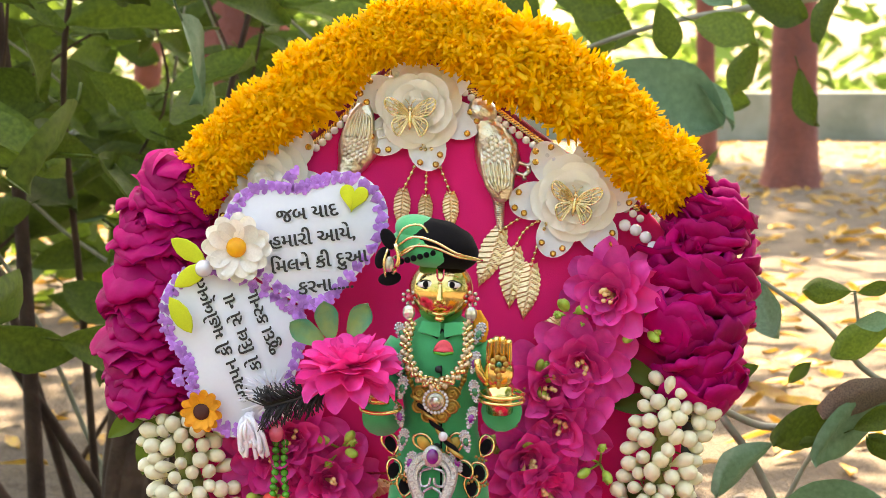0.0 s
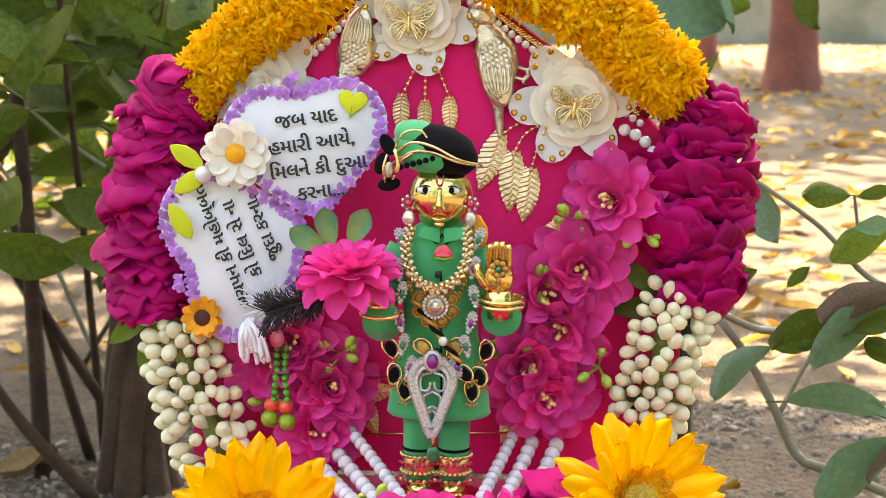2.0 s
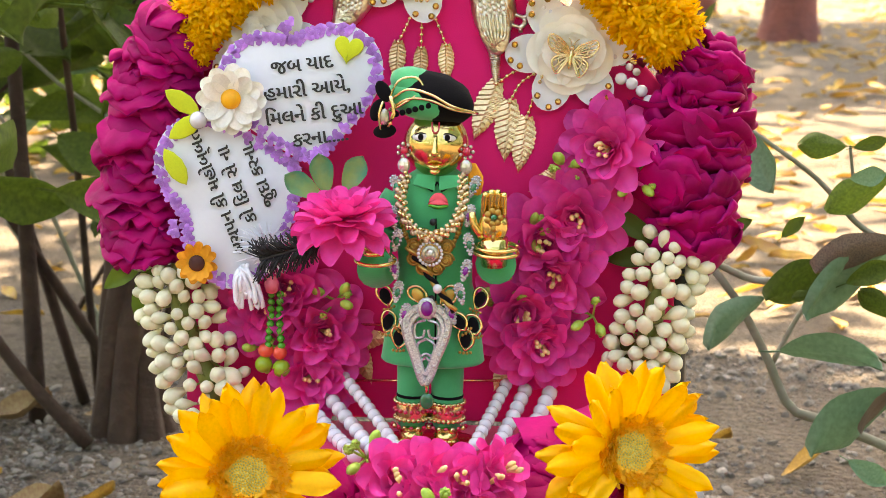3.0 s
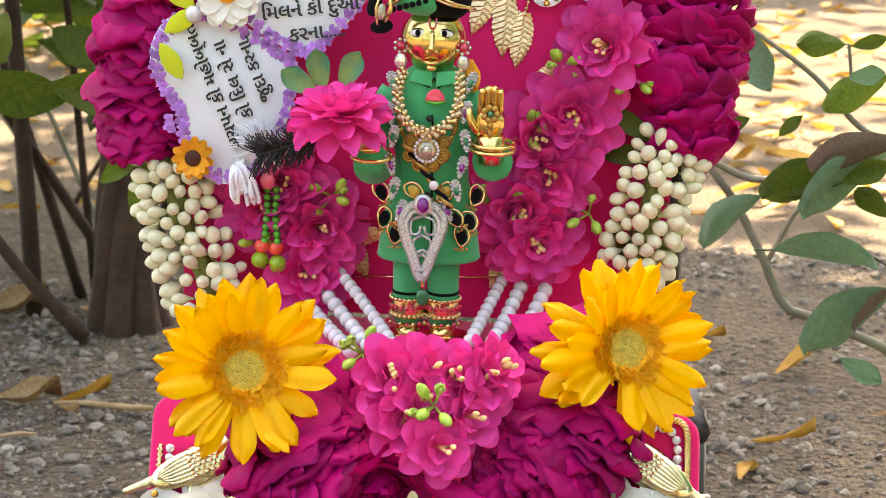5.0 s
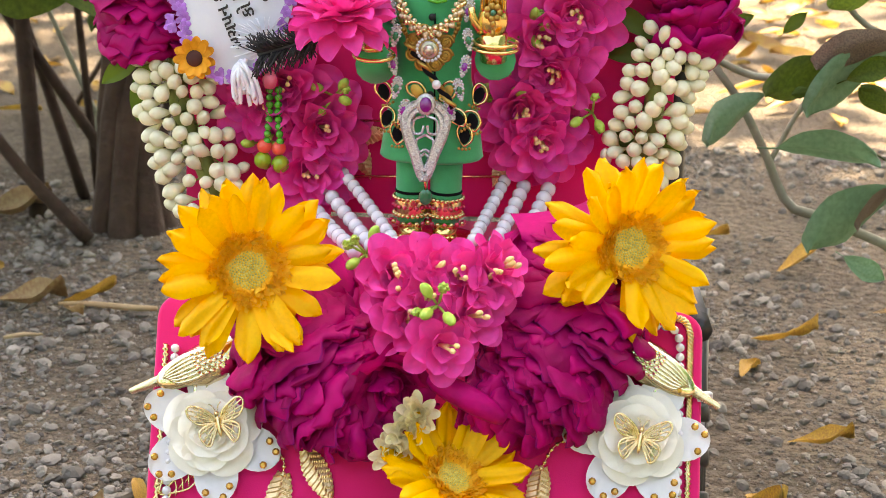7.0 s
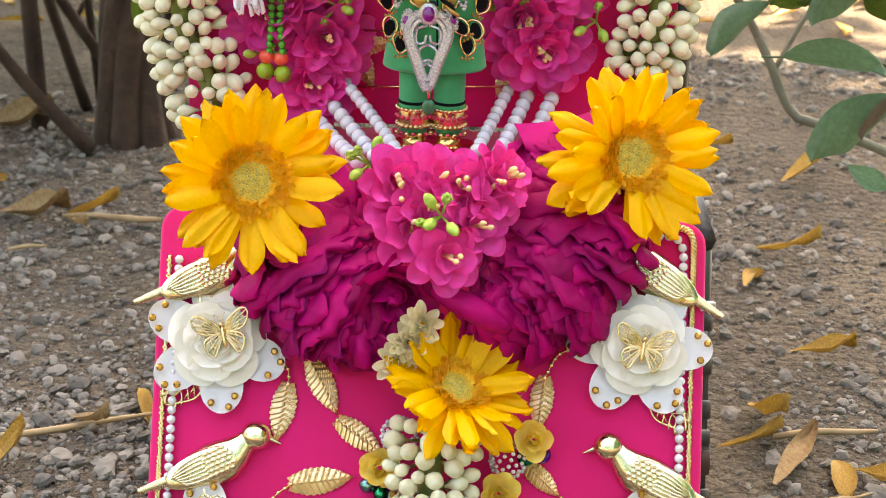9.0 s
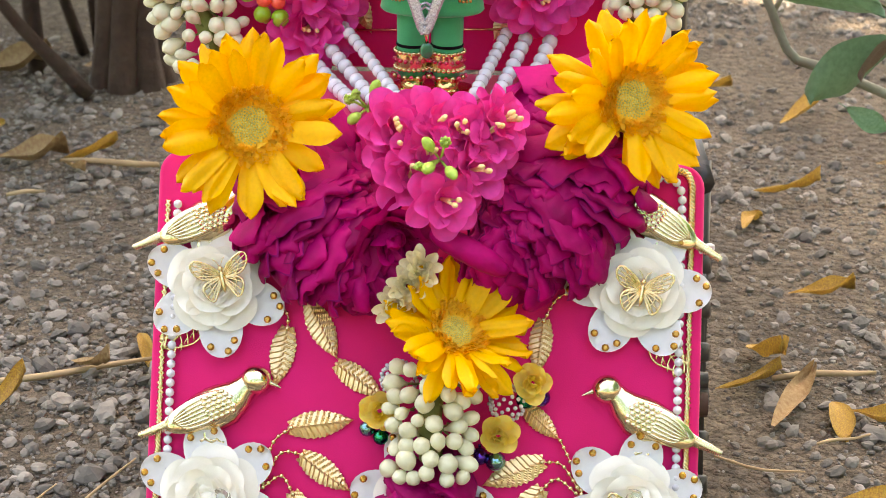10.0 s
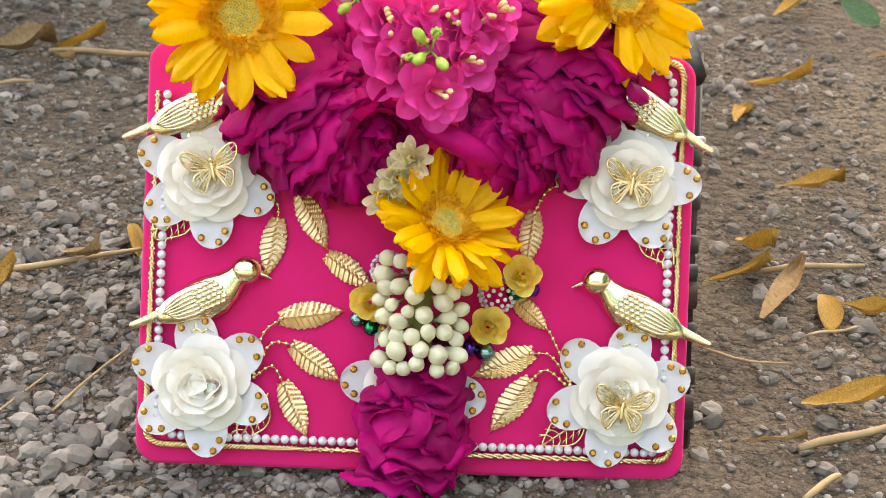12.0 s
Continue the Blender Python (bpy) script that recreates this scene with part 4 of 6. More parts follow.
def rose_petal(layer, k):
    if (layer, k) not in ROSEPETAL:
        rt, h, dphi, flare = ((0.22, 0.95, 1.3, 0.0), (0.42, 0.98, 1.0, 0.10), (0.62, 0.92, 0.85, 0.30), (0.82, 0.78, 0.72, 0.5), (0.98, 0.55, 0.66, 0.6), (1.08, 0.30, 0.62, 0.6))[layer]
        ns, na, v = 10, 10, []
        o = layer * 7.7 + k * 3.3
        for j in range(ns + 1):
            s = j / ns
            for i in range(na + 1):
                a = 2 * i / na - 1
                se = s * (1 - 0.34 * abs(a) ** 2.4) + 0.05 * s * noise.noise((a * 2.2 + o, 3.0, o))
                w = 1.02 * dphi * (0.35 + 0.65 * math.sin(min(1, s * 1.25) * math.pi / 2))
                fold = max(0.0, s - 0.62) / 0.38
                rad = 0.06 + (rt - 0.06) * s ** 0.55 + flare * 0.34 * fold ** 2 + 0.15 * s * noise.noise((a * 1.3 + o, s * 1.8, o)) + 0.055 * s * noise.noise((a * 3.2 + o, s * 4.5, o)) + 0.05 * fold * math.sin(a * 4 + o) - 0.05 * s * abs(a) ** 3
                z = h * se - flare * 0.30 * fold ** 2 + 0.08 * s * noise.noise((a * 1.5 + o, s * 2, o + 9))
                v.append((rad * math.cos(a * w) * 30, rad * math.sin(a * w) * 30, z * 26))
        ROSEPETAL[(layer, k)] = Shape().add((v, quads(na + 1, ns + 1))).mesh("petal", ROSE)
    return ROSEPETAL[(layer, k)]


ROSECORE = Shape().add(lathe([(3, -2), (7, 2), (8, 10), (6, 18), (3, 23), (0.6, 24)], 10)).mesh("rose", ROSE)


def rose(parent, m, size=1.0, seed=0, sx=1.0, layers=6):
    """One rose with its petals, under a garland; m places it there."""
    rr = random.Random(seed)
    core = link_part("rose", ROSECORE, parent, m @ Matrix.Diagonal((size * sx, size, size, 1)))
    for layer, n in enumerate((3, 4, 5, 6, 7, 7)[:layers]):
        for k in range(n):
            a = 360 * (k + rr.uniform(-0.18, 0.18)) / n + layer * 37
            link_part("petal", rose_petal(layer, rr.randrange(4)), core,
                      pose(0, 0, rr.uniform(-3, 4) * MM, rr.uniform(-14, 14), rr.uniform(-14, 14), a))
    return core


def stack_matrix(u, v, h, axis_deg, lean, spin):
    """A rose whose axis lies in the panel's plane at axis_deg, leaning out of it by lean degrees."""
    return pose(u * MM, v * MM, h * MM, 0, 0, axis_deg) @ pose(0, 0, 0, 0, 90 - lean, 0) @ pose(0, 0, 0, 0, 0, spin)


def rolled_petal(k):
    """A rose petal standing on its root, its rim rolled over: X along the rim, Y the way it rolls, Z outwards."""
    rr = random.Random(k * 7 + 3)
    half, rho, psi, tip, at = rr.uniform(0.45, 0.85), rr.uniform(1.1, 3.2), rr.uniform(0.8, 2.7), rr.uniform(0, 5.0), rr.uniform(-0.4, 0.4)
    nx, nt, v = 14, 12, []
    for j in range(nt + 1):
        t = j / nt
        for i in range(nx + 1):
            a = 2 * i / nx - 1
            ext = 1 - 0.5 * abs(a) ** 2.6 + 0.26 * noise.noise((a * 2.1 + k * 3.7, 5.0, k)) + 0.10 * noise.noise((a * 6.0 + k * 1.7, 2.0, k))
            if t < 0.55:
                q = t / 0.55
                y, z = -16 + 16 * q * ext, -15 * (1 - math.sin(q * math.pi / 2))
            else:
                q = (t - 0.55) / 0.45
                r = rho * (1 - 0.35 * abs(a) ** 2)
                y = -16 + 16 * ext + r * math.sin(q * psi) + tip * q * math.exp(-((a - at) / 0.22) ** 2)
                z = r * (math.cos(q * psi) - 1)
            z += 2.6 * t * noise.noise((a * 1.5 + k * 2.3, t * 1.7, k * 1.3)) + 1.1 * t * noise.noise((a * 4.0 + k, t * 3, k * 2.1)) - 3.0 * abs(a) ** 3
            y += 2.6 * t * noise.noise((a * 1.3 + k * 5.1, t, k + 8.0))
            v.append((24 * math.sin(a * half), y, z - 24 * (1 - math.cos(a * half))))
    s = Shape().add((v, quads(nx + 1, nt + 1)))
    s.mi[-nx:] = [1] * nx
    return s.mesh("petal", [ROSE, WILT])


ROLLED = [rolled_petal(k) for k in range(14)]


def rose_string(frame_, pts, halves, height, per, label, seed, way=1, step=5.5, stray=14.0, faces=()):
    """Roses threaded on a string and seen from the side: rims of rolled petals lie across the string."""
    t = thing("rose_garland", frame_(0, 0, 0), label, "rose garland", "magenta rose garlands")
    rr = random.Random(seed)
    c = curve(pts, 200)
    d = np.concatenate([[0], np.cumsum(np.linalg.norm(np.diff(c, axis=0), axis=1))])
    up = np.array([0, 0, 1.0])
    ring, body = 14, []
    q, row = 0.0, 0
    while q < d[-1]:
        i = int(np.searchsorted(d, q))
        p, along = c[i], c[min(i + 3, 199)] - c[max(i - 3, 0)]
        along = along / np.linalg.norm(along)
        side = np.cross(along, up)
        side /= np.linalg.norm(side)
        phase = q / 27.0 % 1
        full = 0.84 + 0.2 * math.sin(math.pi * phase)
        W = np.interp(q / d[-1], np.linspace(0, 1, len(halves)), halves) * full
        H = height * full
        for a in np.linspace(0, 2 * np.pi, ring, endpoint=False):
            body.append(p + side * W * 0.55 * math.cos(a) + up * H * 0.5 * math.sin(a))
        for k in range(per):
            phi = -1.4 + 2.8 * (k + (0.5 if row % 2 else 0.0) + rr.uniform(0.05, 0.6)) / (per + 0.5)
            o = p + side * W * math.sin(phi) + up * H * math.cos(phi) + along * rr.uniform(-3, 3)
            n = Vector(side * math.sin(phi) / W + up * math.cos(phi) / H).normalized()
            y = Vector(along) * way
            y = (y - n * y.dot(n)).normalized()
            x = y.cross(n)
            m = Matrix((x, y, n)).transposed().to_4x4()
            lean = 12 + (phase - 0.45) * 40 * way + rr.gauss(0, stray * 1.1)
            m = Matrix.Translation((Vector(o) + n * rr.uniform(-5.5, 2.5)) * MM) @ m @ pose(0, 0, 0, 0, 0, rr.gauss(0, stray)) @ pose(0, 0, 0, lean, rr.gauss(0, stray * 0.6), 0)
            z = rr.uniform(0.8, 1.1)
            link_part("petal", ROLLED[rr.randrange(14)], t, m @ Matrix.Diagonal((z * rr.uniform(0.85, 1.35), z, z, 1)))
        q += step
        row += 1
    link_part("core", Shape().add((body, quads(ring, row, True))).mesh("core", ROSE), t, None, "packed inner petals")
    for k, (u, v, h, ax, lean, size) in enumerate(faces):
        rose(t, stack_matrix(u, v, h, ax, lean, k * 51 + seed * 20), size, seed * 50 + k, 1.0, 4)
    return t


RS = "thick string of magenta roses with crumpled rolled petals"
rose_string(UP, [(-170, 212, 4), (-176, 182, 6), (-179, 148, 8), (-180, 115, 6), (-177, 84, 4)], (26, 31, 33, 32, 27), 27, 5, RS, 1, 1, 5.5, 9)
rose_string(UP, [(137, 217, 2), (130, 188, 4), (128, 159, 6), (127, 130, 4), (138, 104, 0)], (20, 34, 37, 33, 22), 30, 5, RS, 2, -1, 5.5, 19, ((122, 182, 18, 60, 48, 0.6),))
RF = "heaped magenta roses with rolled petals draped over the front panel"
rose_string(LOW, [(-66, 206, -12), (-72, 192, 0), (-72, 175, 7), (-60, 161, 8), (-44, 150, 7), (-26, 150, 4), (-12, 158, 0)], (30, 39, 42, 40, 35, 29, 20), 29, 8, RF, 3, 1, 4.4, 8, ((-30, 166, 26, -60, 45, 0.75),))
rose_string(LOW, [(50, 228, -4), (57, 206, 3), (55, 186, 7), (45, 170, 8), (29, 157, 5), (10, 158, 0)], (36, 43, 47, 43, 34, 20), 29, 8, RF, 4, 1, 4.4, 8)
rose_string(LOW, [(-8, 45, 4), (-7, 31, 8), (-7, 12, 8), (-7, -6, 6), (-7, -16, 2)], (23, 28, 25, 29, 26), 20, 5, "two magenta roses ending the garland at the panel's foot", 5, 1, 5.4, 20)
solo("rolled_petal", Shape().add(tube(curve([(-8, 163, 34), (4, 158, 37), (18, 151, 37), (29, 145, 32)], 12), [2.0, 4.0, 5.2, 5.8, 6.2, 6.4, 6.4, 6.2, 5.8, 5.2, 4.4, 3.0], 12)).mesh("rolled_petal", ROSE),
     LOW(0, 0), "single magenta petal rolled into a tube between the roses", "petal")


def marigold_mesh(seed):
    rr = random.Random(seed)
    s = Shape()
    s.add(ball(14.0, 12, 8))
    n = 0
    while n < 280:
        d = np.array([rr.gauss(0, 1) for _ in range(3)])
        d /= np.linalg.norm(d)
        if d[2] < -0.45:
            continue
        L, W = rr.uniform(9, 14), rr.uniform(2.6, 4.0)
        q = Vector(d).to_track_quat("Y", "Z").to_matrix().to_4x4()
        m = np.array(Matrix.Translation(Vector(d) * rr.uniform(10, 13)) @ q @ pose(0, 0, 0, 0, rr.uniform(-180, 180), 0) @ pose(0, 0, 0, rr.uniform(8, 52), 0, rr.uniform(-16, 16)))
        s.add(petal(L, W, rr.uniform(0.6, 1.4), rr.uniform(2, 7), 0.8, 5, 2, 0, 0, 0.5), m)
        n += 1
    return s.mesh("marigold", MARI)


MARIS = [marigold_mesh(k) for k in range(5)]


def build_marigolds():
    t = thing("marigold_garland", UP(0, 0, 0), "thick arching garland of orange-yellow marigolds", "flower garland")
    rr = random.Random(4)
    c = curve([(-158, 208, 12), (-146, 229, 14), (-126, 248, 16), (-92, 272, 18), (-58, 298, 18), (-15, 303, 18), (23, 287, 20), (65, 264, 20), (87, 244, 20), (106, 228, 18), (115, 212, 16)], 400)
    half = (15, 17, 17, 22, 15, 19, 25, 22, 19, 21, 17)
    d = np.concatenate([[0], np.cumsum(np.linalg.norm(np.diff(c, axis=0), axis=1))])
    q, k = 0.0, 0
    while q < d[-1]:
        p = [np.interp(q, d, c[:, i]) for i in range(3)]
        e = [np.interp(min(q + 4, d[-1]), d, c[:, i]) for i in range(3)]
        a = math.atan2(e[1] - p[1], e[0] - p[0])
        w = np.interp(np.searchsorted(d, q) / 400, np.linspace(0, 1, len(half)), half)
        for off, lift in ((0.33 * w, 0), (-0.33 * w, 2)):
            o = off + rr.uniform(-1.5, 1.5)
            m = pose((p[0] - math.sin(a) * o) * MM, (p[1] + math.cos(a) * o) * MM, (p[2] + lift) * MM, 0, 0, math.degrees(a)) @ pose(0, 0, 0, -off * 3 + rr.uniform(-20, 20), rr.uniform(-35, 35), rr.uniform(0, 360))
            sc = rr.uniform(0.92, 1.06) * w / 26
            link_part("marigold", MARIS[k % 5], t, m @ Matrix.Diagonal((sc, sc, sc, 1)))
            k += 1
        q += 0.58 * w
    s = Shape().add(tube(c[::10] - [0, 0, 8], 1.0, 5))
    link_part("thread", s.mesh("thread", STEMGREEN), t)
    return t


build_marigolds()


def bud_mesh(k):
    rr = random.Random(k)
    w = rr.uniform(0.92, 1.1)
    prof = [(0.9, -9.0), (1.5, -6.5), (2.9 * w, -4), (4.4 * w, -0.6), (4.9 * w, 2.3), (4.2 * w, 5.0), (2.5, 7.0), (0.7, 8.0)]
    s = Shape()
    v, f = lathe(prof, 20)
    v = np.array(v)
    th = np.arctan2(v[:, 1], v[:, 0])
    v[:, :2] *= (1 + 0.085 * np.abs(np.cos(2.5 * th + 0.16 * v[:, 2])) - 0.04)[:, None]
    s.add((v, f))
    return s.mesh("bud", JASMINE)


BUDS = [bud_mesh(k) for k in range(4)]
BUDSTEM = Shape().add(tube([(0, 0, -7), (0, 0.5, -12), (0, 0, -18)], [0.9, 0.8, 0.7], 5)).mesh("bud_stem", STEMGREEN)


def jasmine(frame_, pts, width, n, label, seed, depth=14.0, out=0.2):
    t = thing("jasmine_garland", frame_(0, 0, 0), label, "jasmine garland", "jasmine garlands")
    rr = random.Random(seed)
    c = curve(pts, 100)
    core = Shape().add(tube(c[::5], 6.0, 8))
    link_part("core", core.mesh("core", STEMGREEN), t, None, "green stems tied together")
    placed, tries = [], 0
    while len(placed) < n and tries < 9000:
        tries += 1
        q = rr.random()
        p = c[int(q * 99)]
        d = c[min(int(q * 99) + 2, 99)] - c[max(int(q * 99) - 2, 0)]
        d /= np.linalg.norm(d)
        side = np.cross(d, [0, 0, 1.0])
        side /= np.linalg.norm(side)
        a = rr.uniform(-1.15, 1.15)
        o = side * math.sin(a) * width / 2 + np.array([0, 0, 1]) * math.cos(a) * depth
        w = p + o
        if any(np.linalg.norm(w - x) < 6.9 for x in placed):
            continue
        placed.append(w)
        way = Vector(o / np.linalg.norm(o) + np.array([0, 0, out]) + d * rr.uniform(-0.6, 0.5) + np.array([rr.gauss(0, 0.3) for _ in range(3)]))
        m = Matrix.Translation(Vector(w) * MM) @ way.to_track_quat("Z", "Y").to_matrix().to_4x4()
        sc = rr.uniform(0.68, 0.92)
        b = link_part("bud", BUDS[rr.randrange(4)], t, m @ Matrix.Diagonal((sc, sc, sc * rr.uniform(0.95, 1.2), 1)))
        link_part("stalk", BUDSTEM, b)
    return t


jasmine(UP, [(-160, 84, 12), (-160, 64, 14), (-153, 40, 14), (-142, 16, 14), (-140, -4, 14)], 46, 135, "bunched string of closed white jasmine buds", 1)
jasmine(UP, [(122, 102, 12), (112, 85, 14), (109, 62, 14), (103, 40, 12), (100, 30, 10)], 40, 110, "bunched string of closed white jasmine buds", 2)
jasmine(LOW, [(-4, 96, 12), (-6, 74, 14), (-5, 54, 14), (-5, 44, 12)], 42, 84, "bunch of closed white jasmine buds below the gerbera", 3, 16.0, 0.4)


def gerbera(m, R, label, seed, lean=18.0):
    t = thing("gerbera", m, label, "gerbera", "yellow gerberas")
    rr = random.Random(seed)
    inner = R * 0.32
    meshes = []
    for k in range(7):
        L = R - inner * 0.7
        v, f = petal(L, R * 0.29, -R * 0.03, rr.uniform(-0.34, 0.24) * L, 0.8, 12, 6, R * 0.10, k + seed, 0.5)
        v = np.array(v)
        v[:, 2] += 0.5 * np.cos(v[:, 0] / (R * 0.29) * 16)
        meshes.append(Shape().add((v, f)).mesh("petal", GERB))
    for ring, (n, tilt, sc, z) in enumerate(((20, lean * 0.2, 1.0, -1.0), (17, lean, 0.95, 1.0))):
        for k in range(n):
            if rr.random() < 0.05:
                continue
            a = 360 * (k + 0.5 * ring + rr.uniform(-0.3, 0.3)) / n
            q = sc * rr.uniform(0.88, 1.05)
            link_part("petal", meshes[rr.randrange(7)], t,
                      pose(0, 0, z * MM, 0, 0, a) @ pose(0, inner * 0.7 * MM, 0, tilt + rr.uniform(-13, 13), rr.uniform(-22, 22), 0) @ Matrix.Diagonal((q * rr.uniform(0.75, 1.05), q, q, 1)))
    s = Shape()
    for k in range(420):
        r = inner * (0.56 + 0.66 * rr.random())
        a = rr.uniform(0, 2 * math.pi)
        s.add(petal(R * 0.095, R * 0.05, 0.3, R * 0.02, 0.5, 2, 2, 0, 0, 0.5), tr(r * math.cos(a), r * math.sin(a), 2.6, rr.uniform(15, 60), rr.uniform(-20, 20), math.degrees(a) - 90 + rr.uniform(-25, 25)))
    s.add(lathe([(inner * 1.1, -2), (inner * 1.08, 2.0), (inner * 0.6, 3.2)], 18))
    link_part("floret_ring", s.mesh("floret_ring", GERBDISC), t, None, "fringe of small orange florets")
    s = Shape()
    for k in range(150):
        r = inner * 0.62 * math.sqrt((k + 0.5) / 150)
        a = k * 2.39996
        s.add(ball(R * 0.017, 5, 4), tr(r * math.cos(a), r * math.sin(a), 3.0 - 1.2 * (r / inner), s=(1, 1, 1.6)))
    link_part("disc", s.mesh("disc", GREENDISC), t, None, "greenish centre")
    s = Shape().add(lathe([(2.5, -14), (3, -8), (inner * 0.9, -2.5), (inner, -1)], 12))
    link_part("calyx", s.mesh("calyx", STEMGREEN), t)
    return t


gerbera(SEAT(-97, 57, 208, 72, 6, 12), 47, "large open yellow gerbera with an orange-fringed centre", 11)
gerbera(SEAT(87, 72, 222, 74, 2, 22), 47, "large open yellow gerbera with an orange-fringed centre", 12, 26)
gerbera(LOW(5, 115, 30, -26, -40, 12), 41, "open yellow gerbera above the jasmine bunch", 13, 28)


def bloom(name, m, rings, material, label, category, group="", stamens=0, seed=0, petal_name="petal"):
    t = thing(name, m, label, category, group)
    rr = random.Random(seed)
    for ring, (n, L, W, cup, curl, tilt, h) in enumerate(rings):
        ms = [Shape().add(cup_petal(L, W, cup, curl, seed * 5 + ring * 2 + k, 0.18 if material in (ORCHID, HOTPINK) else 0.07)).mesh(petal_name, material) for k in range(2)]
        for k in range(n):
            link_part(petal_name, ms[k % 2], t, pose(0, 0, h * MM, 0, 0, 360 * (k + rr.uniform(-0.15, 0.15)) / n + ring * 29) @ pose(0, 1.2 * MM, 0, tilt + rr.uniform(-8, 8), rr.uniform(-10, 10), 0))
    for k in range(stamens):
        a = rr.uniform(0, 6.28)
        q = rr.uniform(2, 5)
        s = Shape().add(tube([(0, 0, 3), (q * 0.5 * math.cos(a), q * 0.5 * math.sin(a), 10), (q * math.cos(a), q * math.sin(a), 14)], 0.8, 5)).add(ball(1.5, 6, 5), tr(q * math.cos(a), q * math.sin(a), 15.5, 0, 0, 0, (1, 1, 1.8)))
        link_part("stamen", s.mesh("stamen", STAMEN), t)
    return t


OR = [(8, 32, 17, 5, -2, 6, 0), (8, 29, 16, 6, 2, 20, 1), (8, 24, 15, 6, 3, 36, 3), (7, 18, 12, 5, 2, 52, 4), (5, 12, 9, 4, 1, 68, 5)]
OL = "magenta silk orchid bloom with pale stamens"
for k, (u, v, rz, rx, ry) in enumerate(((82, 157, 10, -5, -18), (64, 119, 60, 0, -12), (53, 86, 20, 5, -14), (45, 48, 80, 10, -8), (44, 104, 75, 5, -6), (34, 64, 50, 8, -4))):
    bloom("silk_flower", UP(u, v, 12, rz, rx, ry), OR, ORCHID, OL, "silk flower", "magenta silk flowers", 6, 30 + k)
for k, (u, v, rz, rx, ry) in enumerate(((-80, 48, 10, 0, 12), (-99, 70, 60, -5, 10), (-86, 22, 20, 5, 14), (-112, 60, 0, 0, 0))):
    bloom("silk_flower", UP(u, v, 8, rz, rx, ry), OR, ORCHID, OL, "silk flower", "magenta silk flowers", 3, 40 + k)
HP = [(6, 20, 14, 4, 1, 8, 0), (6, 17, 13, 5, 2, 28, 2), (4, 12, 10, 4, 2, 50, 3)]
for k, (x, y, z, rx, ry) in enumerate(((-24, 56, 203, 62, -15), (3, 56, 207, 58, 10), (-11, 48, 197, 66, 0), (15, 56, 206, 60, 22), (-4, 34, 182, 75, 5), (-20, 46, 188, 66, -12), (9, 46, 192, 66, 14), (-28, 58, 208, 58, -20), (-10, 58, 210, 52, 0), (20, 60, 211, 56, 24))):
    bloom("silk_flower", SEAT(x, y, z, rx, ry, k * 5), HP, HOTPINK, "bright pink silk blossom with pale stamens", "silk flower", "pink silk flowers", 2 + k % 2, 50 + k)
bloom("silk_lotus", SEAT(-61, 152, 316, 8, -3, 0), [(11, 28, 13, 4, -3, -24, 0), (11, 28, 12.5, 5, 2, -12, 1), (11, 25, 12, 5, 4, 2, 2), (10, 20, 11, 5, 4, 18, 3), (8, 14, 9, 4, 3, 36, 4), (6, 9, 7, 3, 2, 55, 4)], HOTPINK,
      "bright pink silk lotus held by the figure", "silk flower", "", 0, 60)
SILKLEAF = Shape().add(petal(21, 14, 4, 4, 0.6, 9, 6, 2, 1, 0.25, 0.5)).mesh("silk_leaf", LOTUSLEAF)
for x, z, ry in ((-72, 328, -12), (-62, 329, 26), (-76, 326, -60)):
    solo("silk_leaf", SILKLEAF, SEAT(x, 172, z) @ pose(0, 0, 0, 80, 0, 0) @ pose(0, 0, 0, 0, 0, -ry), "green and teal silk leaf behind the lotus", "silk leaf", "silk leaves")
for k, (u, v, h, mt) in enumerate(((-12, 146, 34, CREAM), (-24, 127, 28, CREAM), (-18, 137, 32, CREAM))):
    bloom("cream_blossom", LOW(u, v, h, 20 * k), [(9, 12, 5.5, 3, 3, 24, 0), (9, 11, 5, 3, 3, 42, 2), (8, 10, 5, 3, 2, 60, 4), (6, 8, 4.5, 3, 1, 74, 5)], mt, "ruffled cream blossom tucked beside the gerbera", "blossom", "cream blossoms", 0, 70 + k)
for k, (u, v) in enumerate(((-31, 76), (28, 66), (44, 92))):
    bloom("yellow_blossom", LOW(u, v, 6, 40 * k), [(6, 14, 11, 4, 3, 40, 0), (5, 12, 9, 4, 2, 62, 2), (4, 10, 7, 3, 1, 80, 3)], PALEYEL, "pale yellow petals beside the jasmine bunch", "blossom", "pale yellow blossoms", 0, 80 + k)


def berries(m, seed, label="sprig of small green berries between the flowers"):
    t = thing("berry_sprig", m @ Matrix.Diagonal((0.9, 0.9, 0.9, 1)), label, "berry sprig", "green berry sprigs")
    rr = random.Random(seed)
    for k in range(5):
        a = rr.uniform(-1.4, 1.4) + k * 1.3
        L = rr.uniform(7, 12)
        e = np.array([math.cos(a) * L, math.sin(a) * L, rr.uniform(6, 11)])
        s = Shape().add(tube([(0, 0, 0), e * 0.9], 0.8, 5))
        if k % 2:
            for j in range(16):
                d = np.array([rr.gauss(0, 1) for _ in range(3)])
                d /= np.linalg.norm(d)
                s.add(ball(1.1, 5, 4), tr(*(e + d * [2.4, 2.4, 3.2])))
            s.add(ball(2.6, 8, 6), tr(*e))
        else:
            q = np.array(Vector(e).to_track_quat("Z", "Y").to_matrix().to_4x4())
            q[:3, 3] = e
            s.add(ball(3.2, 8, 7), q @ tr(s=(1, 1, 1.7)))
        link_part("berry", s.mesh("berry", BERRY), t)
    return t


